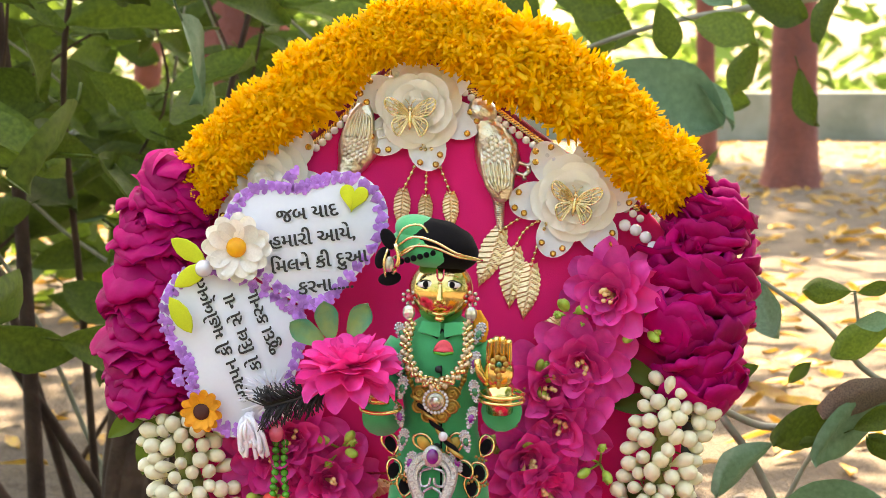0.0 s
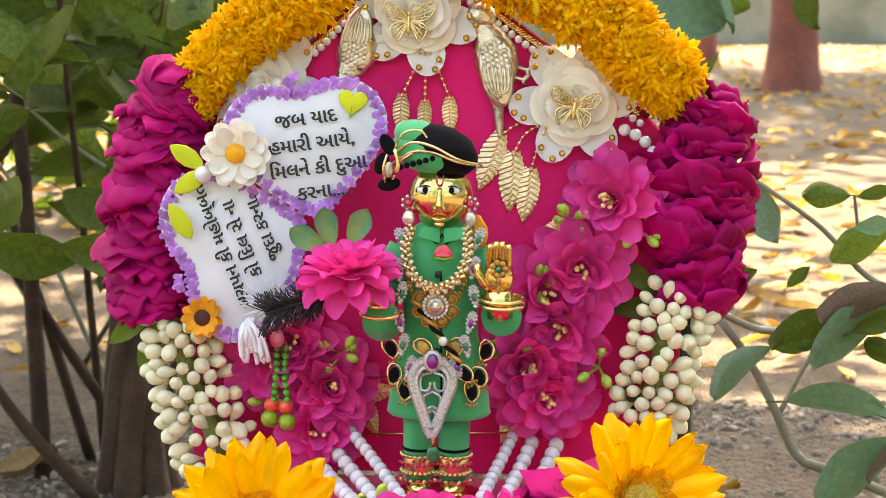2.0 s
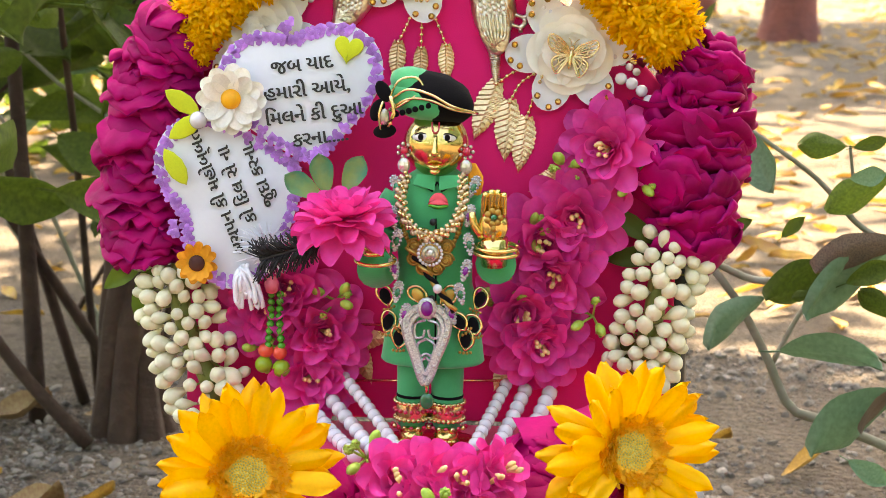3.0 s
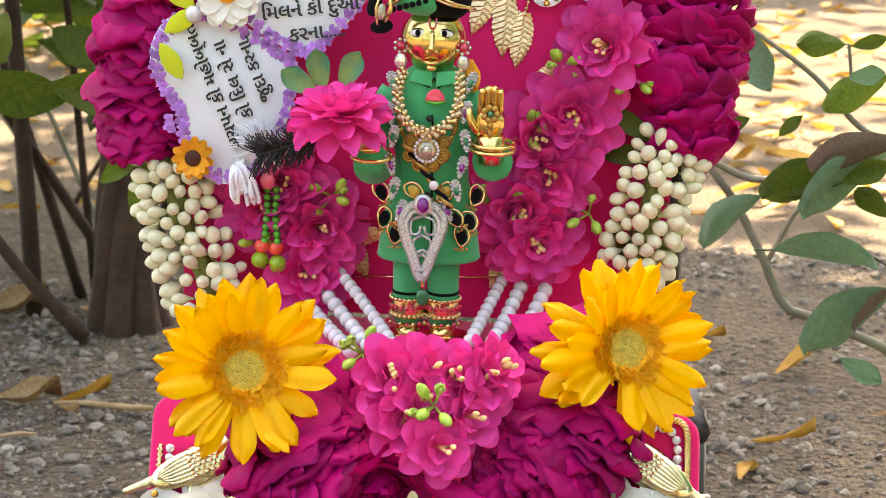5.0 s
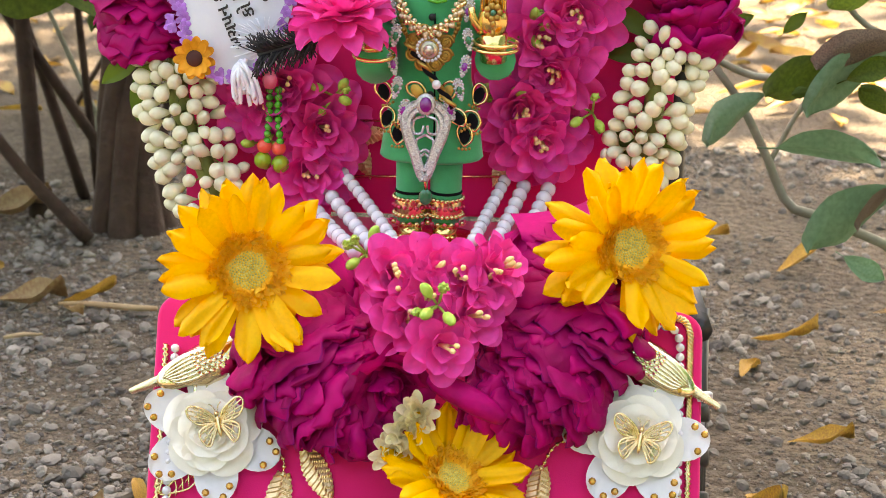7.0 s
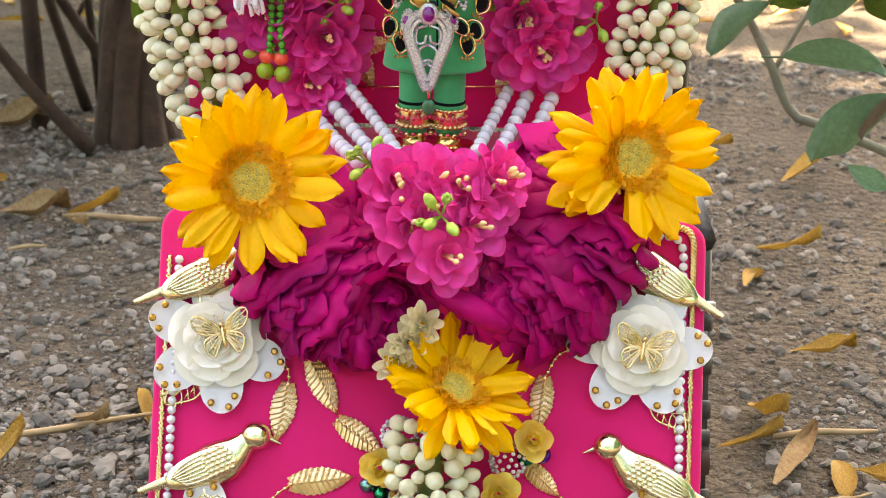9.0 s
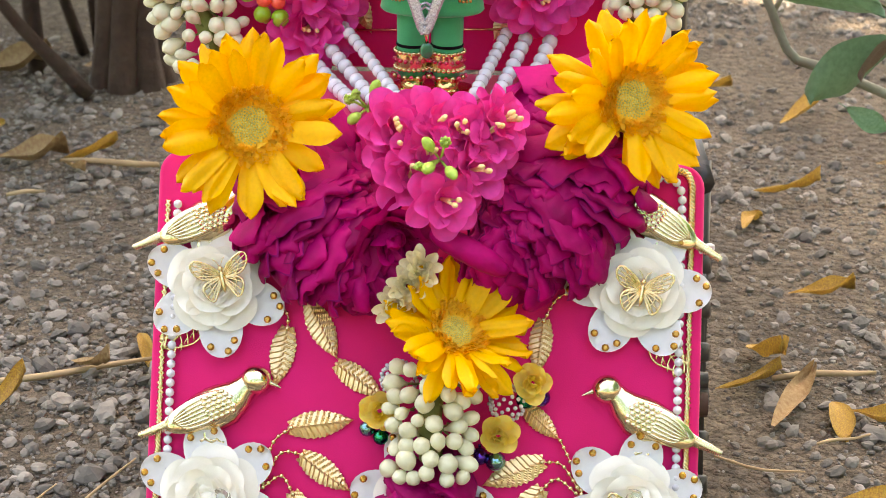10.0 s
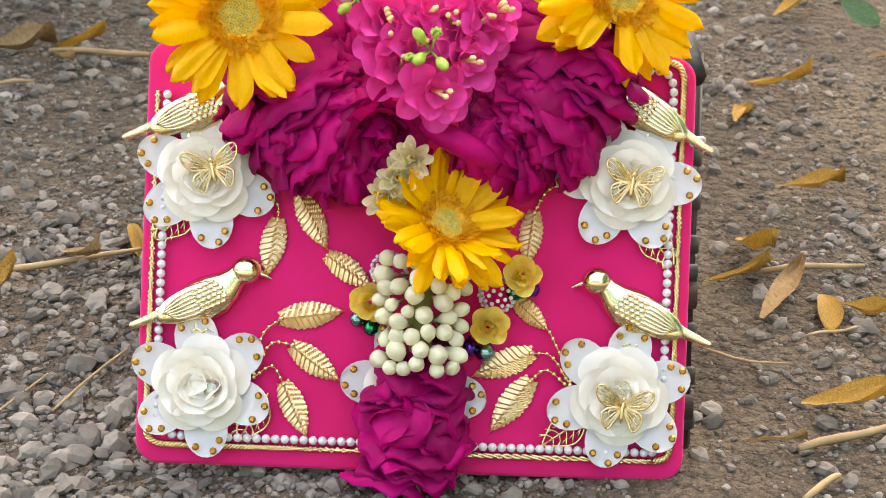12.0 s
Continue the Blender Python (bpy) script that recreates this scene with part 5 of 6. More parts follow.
for k, (u, v) in enumerate(((-71, 66), (24, 76), (75, 62), (38, 108), (56, 145), (96, 140), (-112, 38))):
    berries(UP(u, v, 15, 40 * k), k)
for k, (x, y, z) in enumerate(((-42, 86, 209), (-4, 38, 200), (-20, 92, 207))):
    berries(SEAT(x, y, z, 60, 0, 0), 20 + k)

LEAFSTRIP = Shape().add(petal(38, 14, 2, -6, 0.5, 8, 4, 2, 1, 0.2, 0.8)).mesh("green_leaf", GARDLEAF)
for f_, u, v, rz in ((UP, 112, 104, 60), (UP, 128, 106, -70), (UP, 118, 100, 100), (UP, -176, 92, 130), (UP, -150, 92, -100), (UP, 106, 24, 30), (UP, 112, 20, -20), (UP, -178, 84, 170)):
    solo("garland_leaf", LEAFSTRIP, f_(u, v, 14, rz), "dark green leaf tucked into the garland", "leaf", "garland leaves")

# ---- the figure and what it wears ----
FIG = SEAT(-14, 190, 186)


def build_figure():
    """One plain mesh: brass figure in a green felt suit and turban."""
    s = Shape()
    GREEN, BR, BLK, WHT, GLD, RED = range(6)
    s.add(lathe([(27, -2), (28, 0), (27, 3), (24, 4)], 28, 1, 0.55), None, BR)
    for x in (-10.5, 8.5):
        s.add(ball(1, 12, 8), tr(x, -6, 7, 0, 0, 0, (7.0, 11, 5)), BR)
        for k in range(5):
            s.add(ball(1.5, 6, 5), tr(x - 4.6 + 2.3 * k, -15.5 + abs(k - 2) * 0.6, 5.6, 0, 0, 0, (1, 1.8, 1)), BR)
        s.add(tube([(x, 0, 8), (x, 0, 24), (x * 0.98, 0, 40), (x * 0.95, 0, 56)], [7.5, 8.6, 9.0, 9.6], 16), None, GREEN)
        s.add(lathe([(9.0, -0.8), (9.3, 0), (9.0, 0.8)], 18), tr(x * 1.0, 0, 28), BLK)
    # coat, flared at the hem, with front opening and stitched lines
    s.add(lathe([(27, 47), (28.5, 48.5), (28.0, 51), (26.5, 62), (24, 78), (20.5, 92), (20, 104), (23, 122), (25, 136), (22.5, 145.5), (14, 151.5), (8.5, 155)], 30, 1, 0.62), None, GREEN)
    s.add(tube([(2.0, -17.3, 49), (1.5, -16.0, 70), (1.0, -13.2, 96), (0.5, -15.2, 125), (0, -12.0, 142)], 0.5, 5), None, BLK)
    s.add(tube([(-9, -15.4, 148), (-2, -16.2, 144), (0.5, -15.2, 149)], 0.5, 5), None, BLK)
    s.add(tube([(10, -15.4, 148), (3, -16.2, 144), (0.5, -15.2, 149)], 0.5, 5), None, BLK)
    for sx in (-1, 1):
        s.add(slab([(sx * 1, 0), (sx * 13, 3), (sx * 11, 9), (sx * 1, 8)][::sx], 1.6, 0.5), tr(0.5, -15.5, 144, 74, 0, 0), GREEN)
    # arms in wide sleeves
    s.add(tube(curve([(-19, 0, 138), (-27, -3, 122), (-31, -8, 106), (-30, -20, 101)], 12), [10, 10.4, 10.2, 10, 9.8, 9.6, 9.5, 9.6, 9.8, 10.2, 10.8, 11], 14), None, GREEN)
    s.add(tube(curve([(19, 0, 138), (27, -2, 122), (33, -6, 105), (33, -18, 106)], 12), [10, 10.4, 10.2, 10, 9.8, 9.6, 9.5, 9.6, 9.8, 10.2, 10.8, 11], 14), None, GREEN)
    # closed hand round the lotus stem; raised open hand
    s.add(ball(1, 12, 9), tr(-31, -26, 117, 0, 0, 0, (6.5, 6, 8)), BR)
    for k in range(4):
        s.add(tube(curve([(-36.5, -27, 112 + 3.4 * k), (-33, -32.5, 112.3 + 3.4 * k), (-26.5, -31, 112.5 + 3.4 * k)], 7), 2.0, 7), None, BR)
    s.add(tube([(32, -20, 106), (31.5, -22, 121)], [7, 7.5], 12), None, BR)
    s.add(ball(1, 12, 9), tr(31, -24, 128, 0, 0, 0, (8, 4.0, 10)), BR)
    for k in range(4):
        s.add(tube(curve([(26 + 3.3 * k, -24, 132), (26 + 3.3 * k, -26, 141), (26.4 + 3.2 * k, -27.5, 146 + (1.5 if k in (1, 2) else 0))], 7), [2.1, 2.1, 2, 2, 1.9, 1.8, 1.5], 7), None, BR)
    s.add(tube(curve([(25, -24, 122), (21, -26, 128), (19.5, -26, 135)], 6), [2.6, 2.5, 2.4, 2.2, 2.0, 1.7], 7), None, BR)
    # neck and head
    s.add(lathe([(8, 144), (7.5, 150), (8, 157)], 14), None, BR)
    v, f = ball(1, 28, 20)
    v = np.array(v)
    for q in v:
        k = 1 - 0.20 * max(0, -q[2]) ** 1.8
        q[0] *= k
        q[1] *= 1 - 0.10 * max(0, -q[2])
    s.add((v, f), tr(-1.0, -4, 167.5, s=(17.4, 15.2, 18.0)), BR)
    s.add(tube(curve([(-1, -18.4, 174), (-1, -20.0, 167.5), (-1, -21.4, 163.4)], 6), [1.2, 1.3, 1.5, 1.8, 2.3, 1.8], 8), None, BR)
    s.add(ball(1, 8, 6), tr(-3.0, -18.8, 163.1, s=(1.4, 1.6, 1.2)), BR).add(ball(1, 8, 6), tr(1.0, -18.8, 163.1, s=(1.4, 1.6, 1.2)), BR)
    s.add(tube(curve([(-5.2, -17.0, 157.8), (-1, -18.8, 157.0), (3.2, -17.0, 157.8)], 7), [0.5, 0.9, 1.1, 1.2, 1.1, 0.9, 0.5], 6), None, BR)
    s.add(ball(1, 8, 6), tr(-1, -16.8, 154.5, s=(3, 2.4, 2)), BR)
    for x in (-8.6, 5.2):
        s.add(ball(1, 12, 8), tr(x, -16.4, 172.6, 0, 0, 6 if x > 0 else -6, (4.8, 1.6, 2.3)), WHT)
        s.add(ball(1, 10, 7), tr(x, -17.6, 172.8, s=(1.6, 0.9, 1.9)), BLK)
        for dz in (2.5, -2.2):
            s.add(tube(curve([(x - 5.0, -15.6, 172.6), (x, -17.6, 172.7 + dz), (x + 5.0, -15.6, 172.9)], 8), 0.35, 5), None, BLK)
    s.add(tube(curve([(-2.8, -18.2, 181), (-2.6, -18.9, 177), (-1, -19.2, 175.5), (0.6, -18.9, 177), (0.8, -18.2, 181)], 10), 0.45, 5), None, RED)
    # green turban, black velvet wrap, gold cords
    s.add(ball(1, 24, 14), tr(-6, -2, 191, 0, 10, 0, (22.5, 20, 11.5)), GREEN)
    s.add(ball(1, 24, 14), tr(-11, -2, 198, 0, 20, 0, (16, 15, 9.5)), GREEN)
    v, f = ball(1, 24, 16)
    v = np.array(v)
    for q in v:
        q *= 1 + 0.05 * noise.noise(Vector(q) * 3)
    s.add((v, f), tr(-2.0, -3, 192.5, 0, 18, 0, (21.5, 19, 13)), BLK)
    for z0 in (0, 5):
        s.add(tube(curve([(-26, -14, 186 + z0), (-16, -20.5, 193 + z0), (-4, -23.4, 193 + z0 * 0.6), (8, -23.6, 188.5 + z0 * 0.3), (21, -15.5, 186)], 20), 0.75, 6), None, GLD)
    s.add(tube(curve([(-26, -14, 192), (-21, -16, 202), (-12, -17, 204), (-8, -18, 198), (-16, -20.5, 192), (-25, -16, 186)], 22), 0.7, 6), None, GLD)
    for k in range(6):
        s.add(ball(1.7, 8, 6), tr(-22 + 3.4 * k, -3.5 - 19 * math.sqrt(1 - ((-18 + 3.4 * k) / 26) ** 2) * 0.93, 184.5 + 1.1 * k), BLK)
    me = s.mesh("figurine", [GREENCLOTH, BRASS, BLACKVELVET, EYEWHITE, GOLD, RUBY])
    return solo("figurine", me, FIG, "small brass figure in a green felt suit and black-wrapped turban", "figurine")


build_figure()


def jewel(name, label, category, group=""):
    return thing(name, FIG.copy(), label, category, group)


def build_jewels():
    # thick gold and pearl collar
    t = jewel("bead_necklace", "thick necklace of small gold and pearl beads", "necklace")
    rr = random.Random(2)
    c = curve([(-16.5, -12, 151), (-18.5, -17, 140), (-13.5, -22, 127), (-2, -25, 121), (9.5, -22, 127), (14.5, -17, 140), (13.5, -12, 151)], 46)
    for i, p in enumerate(c):
        for k in range(4):
            a = i * 0.9 + k * 1.57
            mtl = CREAMPEARL if (i + k) % 2 == 0 else GOLD
            link_part("bead", pearl_mesh(1.35, mtl, 8), t, Matrix.Translation((Vector(p) + Vector((2.2 * math.cos(a), -1.6, 2.2 * math.sin(a)))) * MM))
    # pendant: eight coiled petals round a ring of seed pearls and a gem
    t = jewel("flower_pendant", "antique gold flower pendant with a clear gem", "pendant")
    o = np.array([-2, -24.0, 112.0])
    for k in range(8):
        a = radians(45 * k + 22)
        c = o + np.array([math.cos(a) * 9.2, 0.6, math.sin(a) * 9.2])
        sp = [(c[0] + r * math.cos(b), c[1], c[2] + r * math.sin(b)) for b, r in zip(np.linspace(0, 15, 40), np.linspace(4.4, 0.4, 40))]
        s = Shape().add(tube(sp, 0.62, 5)).add(ball(1, 10, 6), tr(*(c + [0, 1.0, 0]), s=(4.0, 0.8, 4.0)))
        link_part("coil", s.mesh("coil", OLDGOLD), t)
    s = Shape().add(ball(1, 16, 8), tr(*o, s=(7, 2, 7)))
    link_part("plate", s.mesh("plate", OLDGOLD), t)
    for k in range(20):
        a = 2 * math.pi * k / 20
        link_part("seed_pearl", pearl_mesh(1.0, PEARL, 8), t, Matrix.Translation(Vector((o[0] + 6.2 * math.cos(a), o[1] - 1.8, o[2] + 6.2 * math.sin(a))) * MM))
    s = Shape().add(lathe([(4.6, 0), (4.8, 1), (4.0, 1.6)], 16), tr(*(o + [0, -1.4, 0]), 90)).add(lathe([(1.5, 0), (3.0, 0.6), (3.0, 1.4), (1.4, 3.0)], 9), tr(*(o + [0, -2.4, 0]), 90))
    link_part("gem", s.mesh("gem", [GEM]), t, None, "clear cut gem")
    for sx, pts in ((-1, ((-18, -15, 134), (-17, -17, 124), (-13, -20, 116), (-8, -22, 112))), (1, ((14, -15, 136), (13.5, -17, 126), (10, -20, 117), (4, -22, 112)))):
        for i, p in enumerate(curve(pts, 14)):
            link_part("bead", pearl_mesh(1.3 if i % 3 else 1.8, OLDGOLD, 8), t, Matrix.Translation(Vector(p) * MM))
    # long chain of rhinestone leaves with coloured stones
    t = jewel("rhinestone_chain", "silver rhinestone chain with green and purple stones", "necklace")
    pts = [(-21, -14, 146, 20), (-22, -18, 130, 8), (-20, -20, 118, -10), (-21, -21, 103, 12), (-19, -20, 90, -12), (-15, -20, 78, -18), (20, -14, 147, -20), (18, -18, 132, -12), (18.5, -20, 117, 10), (17, -21, 103, -14), (14.5, -20, 90, 14), (10, -20, 79, 20)]
    for k, (x, y, z, a) in enumerate(pts):
        s = Shape().add(slab([(3.4 * math.cos(b) * (0.7 + 0.3 * math.sin(b)), 6.0 * math.sin(b)) for b in np.linspace(0, 2 * np.pi, 16, endpoint=False)], 1.8, 0.8))
        for b in np.linspace(0, 2 * np.pi, 15, endpoint=False):
            s.add(ball(0.85, 5, 4), tr(3.3 * math.cos(b) * (0.7 + 0.3 * math.sin(b)), 5.8 * math.sin(b), 1.5))
            s.add(ball(0.7, 5, 4), tr(2.2 * math.cos(b) * (0.7 + 0.3 * math.sin(b)), 4.0 * math.sin(b), 2.0))
        lp = link_part("leaf_link", s.mesh("leaf_link", DIAMOND, False), t, pose(x * MM, y * MM, z * MM, 90, 0, 0) @ pose(0, 0, 0, 0, 0, a))
        g = Shape().add(ball(1, 8, 6), tr(0, -0.5, 1.8, s=(1.9, 2.6, 1.2)))
        link_part("stone", g.mesh("stone", (EMERALD, AMETHYST)[k % 2]), lp, None, ("green stone", "purple stone")[k % 2])
    # heart pendant
    t = jewel("heart_pendant", "silver rhinestone heart pendant with a green drop", "pendant")
    s = Shape()
    h = curve([(0, 18, 0), (-6, 20, 0), (-11, 14, 0), (-10.5, 6, 0), (-6, -6, 0), (0, -20, 0), (6, -6, 0), (10.5, 6, 0), (11, 14, 0), (6, 20, 0), (0, 18, 0)], 50)
    s.add(tube(h, 2.4, 6)).add(tube(h * [0.78, 0.8, 1] + [0, 1, 0.6], 1.5, 6))
    for p in h[::2]:
        s.add(ball(0.9, 5, 4), tr(p[0], p[1], 2.3))
    for sx in (-1, 1):
        for pts in (((sx * 1, 14, 0), (sx * 6, 12, 0), (sx * 6, 5, 0), (sx * 2, 5, 0), (sx * 1, 9, 0)), ((0, 4, 0), (sx * 4.5, 1, 0), (sx * 3.5, -5, 0), (0, -4, 0)), ((0, -6, 0), (sx * 2.5, -9, 0), (0, -14, 0))):
            c = curve(pts, 12)
            s.add(tube(c, 0.8, 5))
            for p in c[::3]:
                s.add(ball(0.8, 5, 4), tr(p[0], p[1], 0.9))
    hp = link_part("heart", s.mesh("heart", DIAMOND, False), t, pose(-3 * MM, -23 * MM, 61 * MM, 85))
    link_part("stone", Shape().add(ball(1, 10, 7), tr(-3, -25, 82, s=(3.4, 2, 4.2))).mesh("stone", AMETHYST), t, None, "oval purple stone")
    link_part("setting", Shape().add(ball(1, 10, 7), tr(-3, -23.5, 82, s=(5.4, 2, 6))).mesh("setting", DIAMOND, False), t)
    link_part("drop", Shape().add(ball(1, 10, 7), tr(-2, -21, 30, s=(3.8, 1.6, 4.6))).mesh("drop", EMERALD), t, None, "green drop stone")
    link_part("link", Shape().add(tube([(-2.6, -22, 41), (-2, -21, 34)], 0.9, 6)).mesh("link", GOLD), t)
    # belt of gold and black paisleys
    t = jewel("paisley_belt", "gold waist ornament with black enamel paisleys", "belt")
    for x, z, a in ((-26, 86, 20), (-24, 72, -15), (-14, 74, -40), (-8, 88, 40), (8, 88, -40), (14, 74, 40), (22, 72, 15), (25, 86, -20), (-18, 64, 0), (18, 64, 0)):
        y = -8 - 10 * math.sqrt(max(0, 1 - (x / 29) ** 2))
        s = Shape().add(tube(curve([(0, -6, 0), (4, -2, 0), (3, 4, 0), (-2, 6, 0), (-4, 2, 0), (-2, -3, 0), (0, -6, 0)], 18), 0.8, 5))
        p = link_part("paisley", s.mesh("paisley", GOLD), t, pose(x * MM, (y - 2) * MM, z * MM, 85, 0, 0) @ pose(0, 0, 0, 0, 0, a))
        link_part("enamel", Shape().add(slab([(3 * math.cos(b), 4.5 * math.sin(b)) for b in np.linspace(0, 2 * np.pi, 10, endpoint=False)], 0.8, 0.3)).mesh("enamel", BLACKVELVET if abs(x) > 10 else OLDGOLD), p, None, "black enamel")
        for k in range(4):
            link_part("bead", pearl_mesh(0.9, OLDGOLD, 8), p, pose((k - 1.5) * 1.9 * MM, (-7.5 + 0.4 * abs(k - 1.5)) * MM, 0))
    # twisted black and gold flute tucked in the sash; jewel on the raised palm
    t = jewel("flute", "slim flute wound with black and gold ribbon", "flute")
    a, b = np.array([-14.0, -22, 115]), np.array([12.0, -29, 82])
    for ph, mtl, nm in ((0.0, BLACKVELVET, "black_ribbon"), (math.pi, OLDGOLD, "gold_ribbon")):
        w = [a + (b - a) * q + 0.9 * np.array([0.8 * math.cos(q * 22 + ph), math.sin(q * 22 + ph), 0.6 * math.cos(q * 22 + ph)]) for q in np.linspace(0, 1, 60)]
        link_part(nm, Shape().add(tube(w, 1.25, 7)).mesh(nm, mtl), t, None, nm.replace("_", " "))
    link_part("pearl", pearl_mesh(2.6, PEARL, 12), t, Matrix.Translation(Vector((2.5, -29.5, 94)) * MM), "oval pearl")
    t = jewel("palm_jewel", "gold floral jewel with a green stone on the raised palm", "jewel")
    for k in range(7):
        g = 2 * math.pi * k / 7
        link_part("petal", Shape().add(ball(1, 8, 6), tr(31 + 3.4 * math.cos(g), -28.6, 133 + 3.4 * math.sin(g), s=(1.9, 0.8, 1.9))).mesh("petal", OLDGOLD), t)
    link_part("stone", Shape().add(ball(1.7, 10, 7), tr(31, -29.0, 133)).mesh("stone", EMERALD), t, None, "green stone")
    for dz in (0, 5):
        link_part("drop", Shape().add(ball(1, 8, 6), tr(31, -28.6, 127 - dz, s=(1.6 - 0.1 * dz, 0.8, 2.0))).mesh("drop", OLDGOLD), t)
    # earrings, bangles, anklets, turban brooch, watermelon button
    for x in (-17.5, 15.5):
        t = jewel("earring", "gold earring with red and clear stones", "earring", "earrings")
        link_part("stone", Shape().add(ball(2.3, 8, 6), tr(x, -13, 165)).mesh("stone", RUBY), t, None, "red stone")
        for k in range(7):
            a = 2 * math.pi * k / 7
            link_part("bead", pearl_mesh(1.1, GEM, 8), t, Matrix.Translation(Vector((x + 3.4 * math.cos(a), -12.5, 165 + 3.4 * math.sin(a))) * MM))
        link_part("drop", Shape().add(ball(1, 8, 6), tr(x, -13, 157, s=(3.4, 2, 4.2))).mesh("drop", GEM, False), t, None, "clear drop stone")
    for x, y, z, tilt, r in ((-31, -26, 108, 12, 10.5), (33, -21, 113, 8, 11.5), (33, -21, 116, 8, 11)):
        s = Shape().add(tube([(r * math.cos(a), r * 0.8 * math.sin(a), 0) for a in np.linspace(0, 2 * np.pi, 30)], 1.1, 7))
        solo("bangle", s.mesh("bangle", BRASS), FIG @ pose(x * MM, y * MM, z * MM, tilt, 0, 0), "polished gold bangle on the figure's wrist", "bangle", "bangles")
    for x in (-10.5, 8.5):
        t = jewel("anklet", "gold anklet set with red stones and tiny bells", "anklet", "anklets")
        for z in (15, 24.5):
            for k in range(22):
                a = 2 * math.pi * k / 22
                link_part("bead", pearl_mesh(1.25, GOLD, 8), t, Matrix.Translation(Vector((x + 9.6 * math.cos(a), 9.6 * math.sin(a), z)) * MM))
        s = Shape().add(lathe([(9.0, 14), (9.4, 16), (9.4, 23), (9.0, 25)], 22))
        link_part("band", s.mesh("band", GOLD), t, pose(x * MM, 0, 0))
        for k in range(9):
            a = math.pi + math.pi * (k + 0.5) / 9
            link_part("stone", pearl_mesh(1.25, RUBY, 8), t, Matrix.Translation(Vector((x + 9.8 * math.cos(a), 9.8 * math.sin(a), 19.8)) * MM))
            link_part("bell", pearl_mesh(1.4, GOLD if k % 2 else RUBY, 8), t, Matrix.Translation(Vector((x + 10.8 * math.cos(a), 10.8 * math.sin(a), 11.0)) * MM))
    t = jewel("turban_brooch", "black butterfly-shaped turban brooch with gold and a gem", "brooch")
    for x, z, a in ((-29, 196, 30), (-32, 186, 80), (-28, 175, 140)):
        s = Shape().add(ball(1, 12, 8), tr(s=(3.8, 1.4, 6.2)))
        link_part("wing", s.mesh("wing", BLACKVELVET), t, pose(x * MM, -14 * MM, z * MM, 0, a - 60, 0))
    s = Shape().add(ball(1, 9, 6), tr(-28, -17, 183, s=(2.5, 2, 4.5)))
    link_part("gem", s.mesh("gem", GEM, False), t, None, "clear gem")
    s = Shape().add(tube(curve([(-26, -17, 178), (-23, -19, 186), (-25, -18, 194)], 8), 1.2, 6)).add(tube(curve([(-30, -16, 176), (-31, -17.5, 184), (-29, -17, 191)], 8), 0.7, 6))
    link_part("frame", s.mesh("frame", GOLD), t)
    s = Shape().add(slab([(5.4 * math.cos(a), 5.4 * math.sin(a) - 2) for a in np.linspace(0.1, math.pi - 0.1, 14)], 2.4, 1.0))
    t = thing("melon_button", FIG @ pose(1.5 * MM, -18.2 * MM, 139 * MM, 82), "small watermelon-slice button on the suit", "button")
    link_part("flesh", s.mesh("flesh", MELON), t, Matrix.Diagonal((1, 1.35, 1, 1)))
    link_part("rind", Shape().add(tube([(-5, -2.0, 1), (0, -3.2, 1), (5, -2.0, 1)], 1.0, 6)).mesh("rind", GREENBEAD), t)
    for k in range(4):
        s = Shape().add(ball(2.0, 10, 7), tr(0, 0, 0, s=(1, 0.5, 1)))
        solo("coat_button", s.mesh("coat_button", INK), FIG @ pose(-1.0 * MM, (-17.0 + (1.0 if k else 0)) * MM, (127.5 - 14 * k) * MM), "round black coat button", "button", "coat buttons")
    s = Shape()
    rr = random.Random(3)
    for k in range(16):
        s.add(tube(curve([(18 + rr.uniform(-2, 2), -8, 158), (21 + rr.uniform(-3, 3), -9, 150), (20 + rr.uniform(-3, 3), -10 + rr.uniform(-2, 2), 142)], 6), 1.3, 5))
    solo("thread_tassel", s.mesh("thread_tassel", SUNPETAL), FIG, "orange thread tassel behind the ear", "tassel")


build_jewels()


# ---- heart card with verse, daisy and trinkets ----
def heart_outline(w, h, n=48, full=0.0):
    """A heart; full rounds its lower sides out."""
    out = []
    for k in range(n):
        t = 2 * math.pi * k / n
        x = 16 * math.sin(t) ** 3
        y = 13 * math.cos(t) - 5 * math.cos(2 * t) - 2 * math.cos(3 * t) - math.cos(4 * t) + 2.5
        c, d = 16 * math.sin(t), 13.5 * math.cos(t)
        out.append(((x * (1 - full) + c * full) / 32 * w, (y * (1 - full) + d * full) / 29 * h))
    return out[::-1]


def card_text(body, size, m, parent):
    cu = bpy.data.curves.new("verse", "FONT")
    cu.body, cu.size, cu.align_x, cu.align_y, cu.extrude, cu.offset = body, size * MM, "CENTER", "CENTER", 0.00008, 0.00004
    ob = bpy.data.objects.new("verse", cu)
    scene.collection.objects.link(ob)
    me = bpy.data.meshes.new_from_object(ob.evaluated_get(bpy.context.evaluated_depsgraph_get()))
    bpy.data.objects.remove(ob)
    bold = bmesh.new()
    for k in range(3):
        me.transform(Matrix.Translation((0.00022 if k else 0, 0, 0.00002 if k else 0)))
        bold.from_mesh(me)
    bold.to_mesh(me)
    bold.free()
    me.materials.clear()
    me.materials.append(INK)
    return link_part("verse", me, parent, m, "black printed verse")


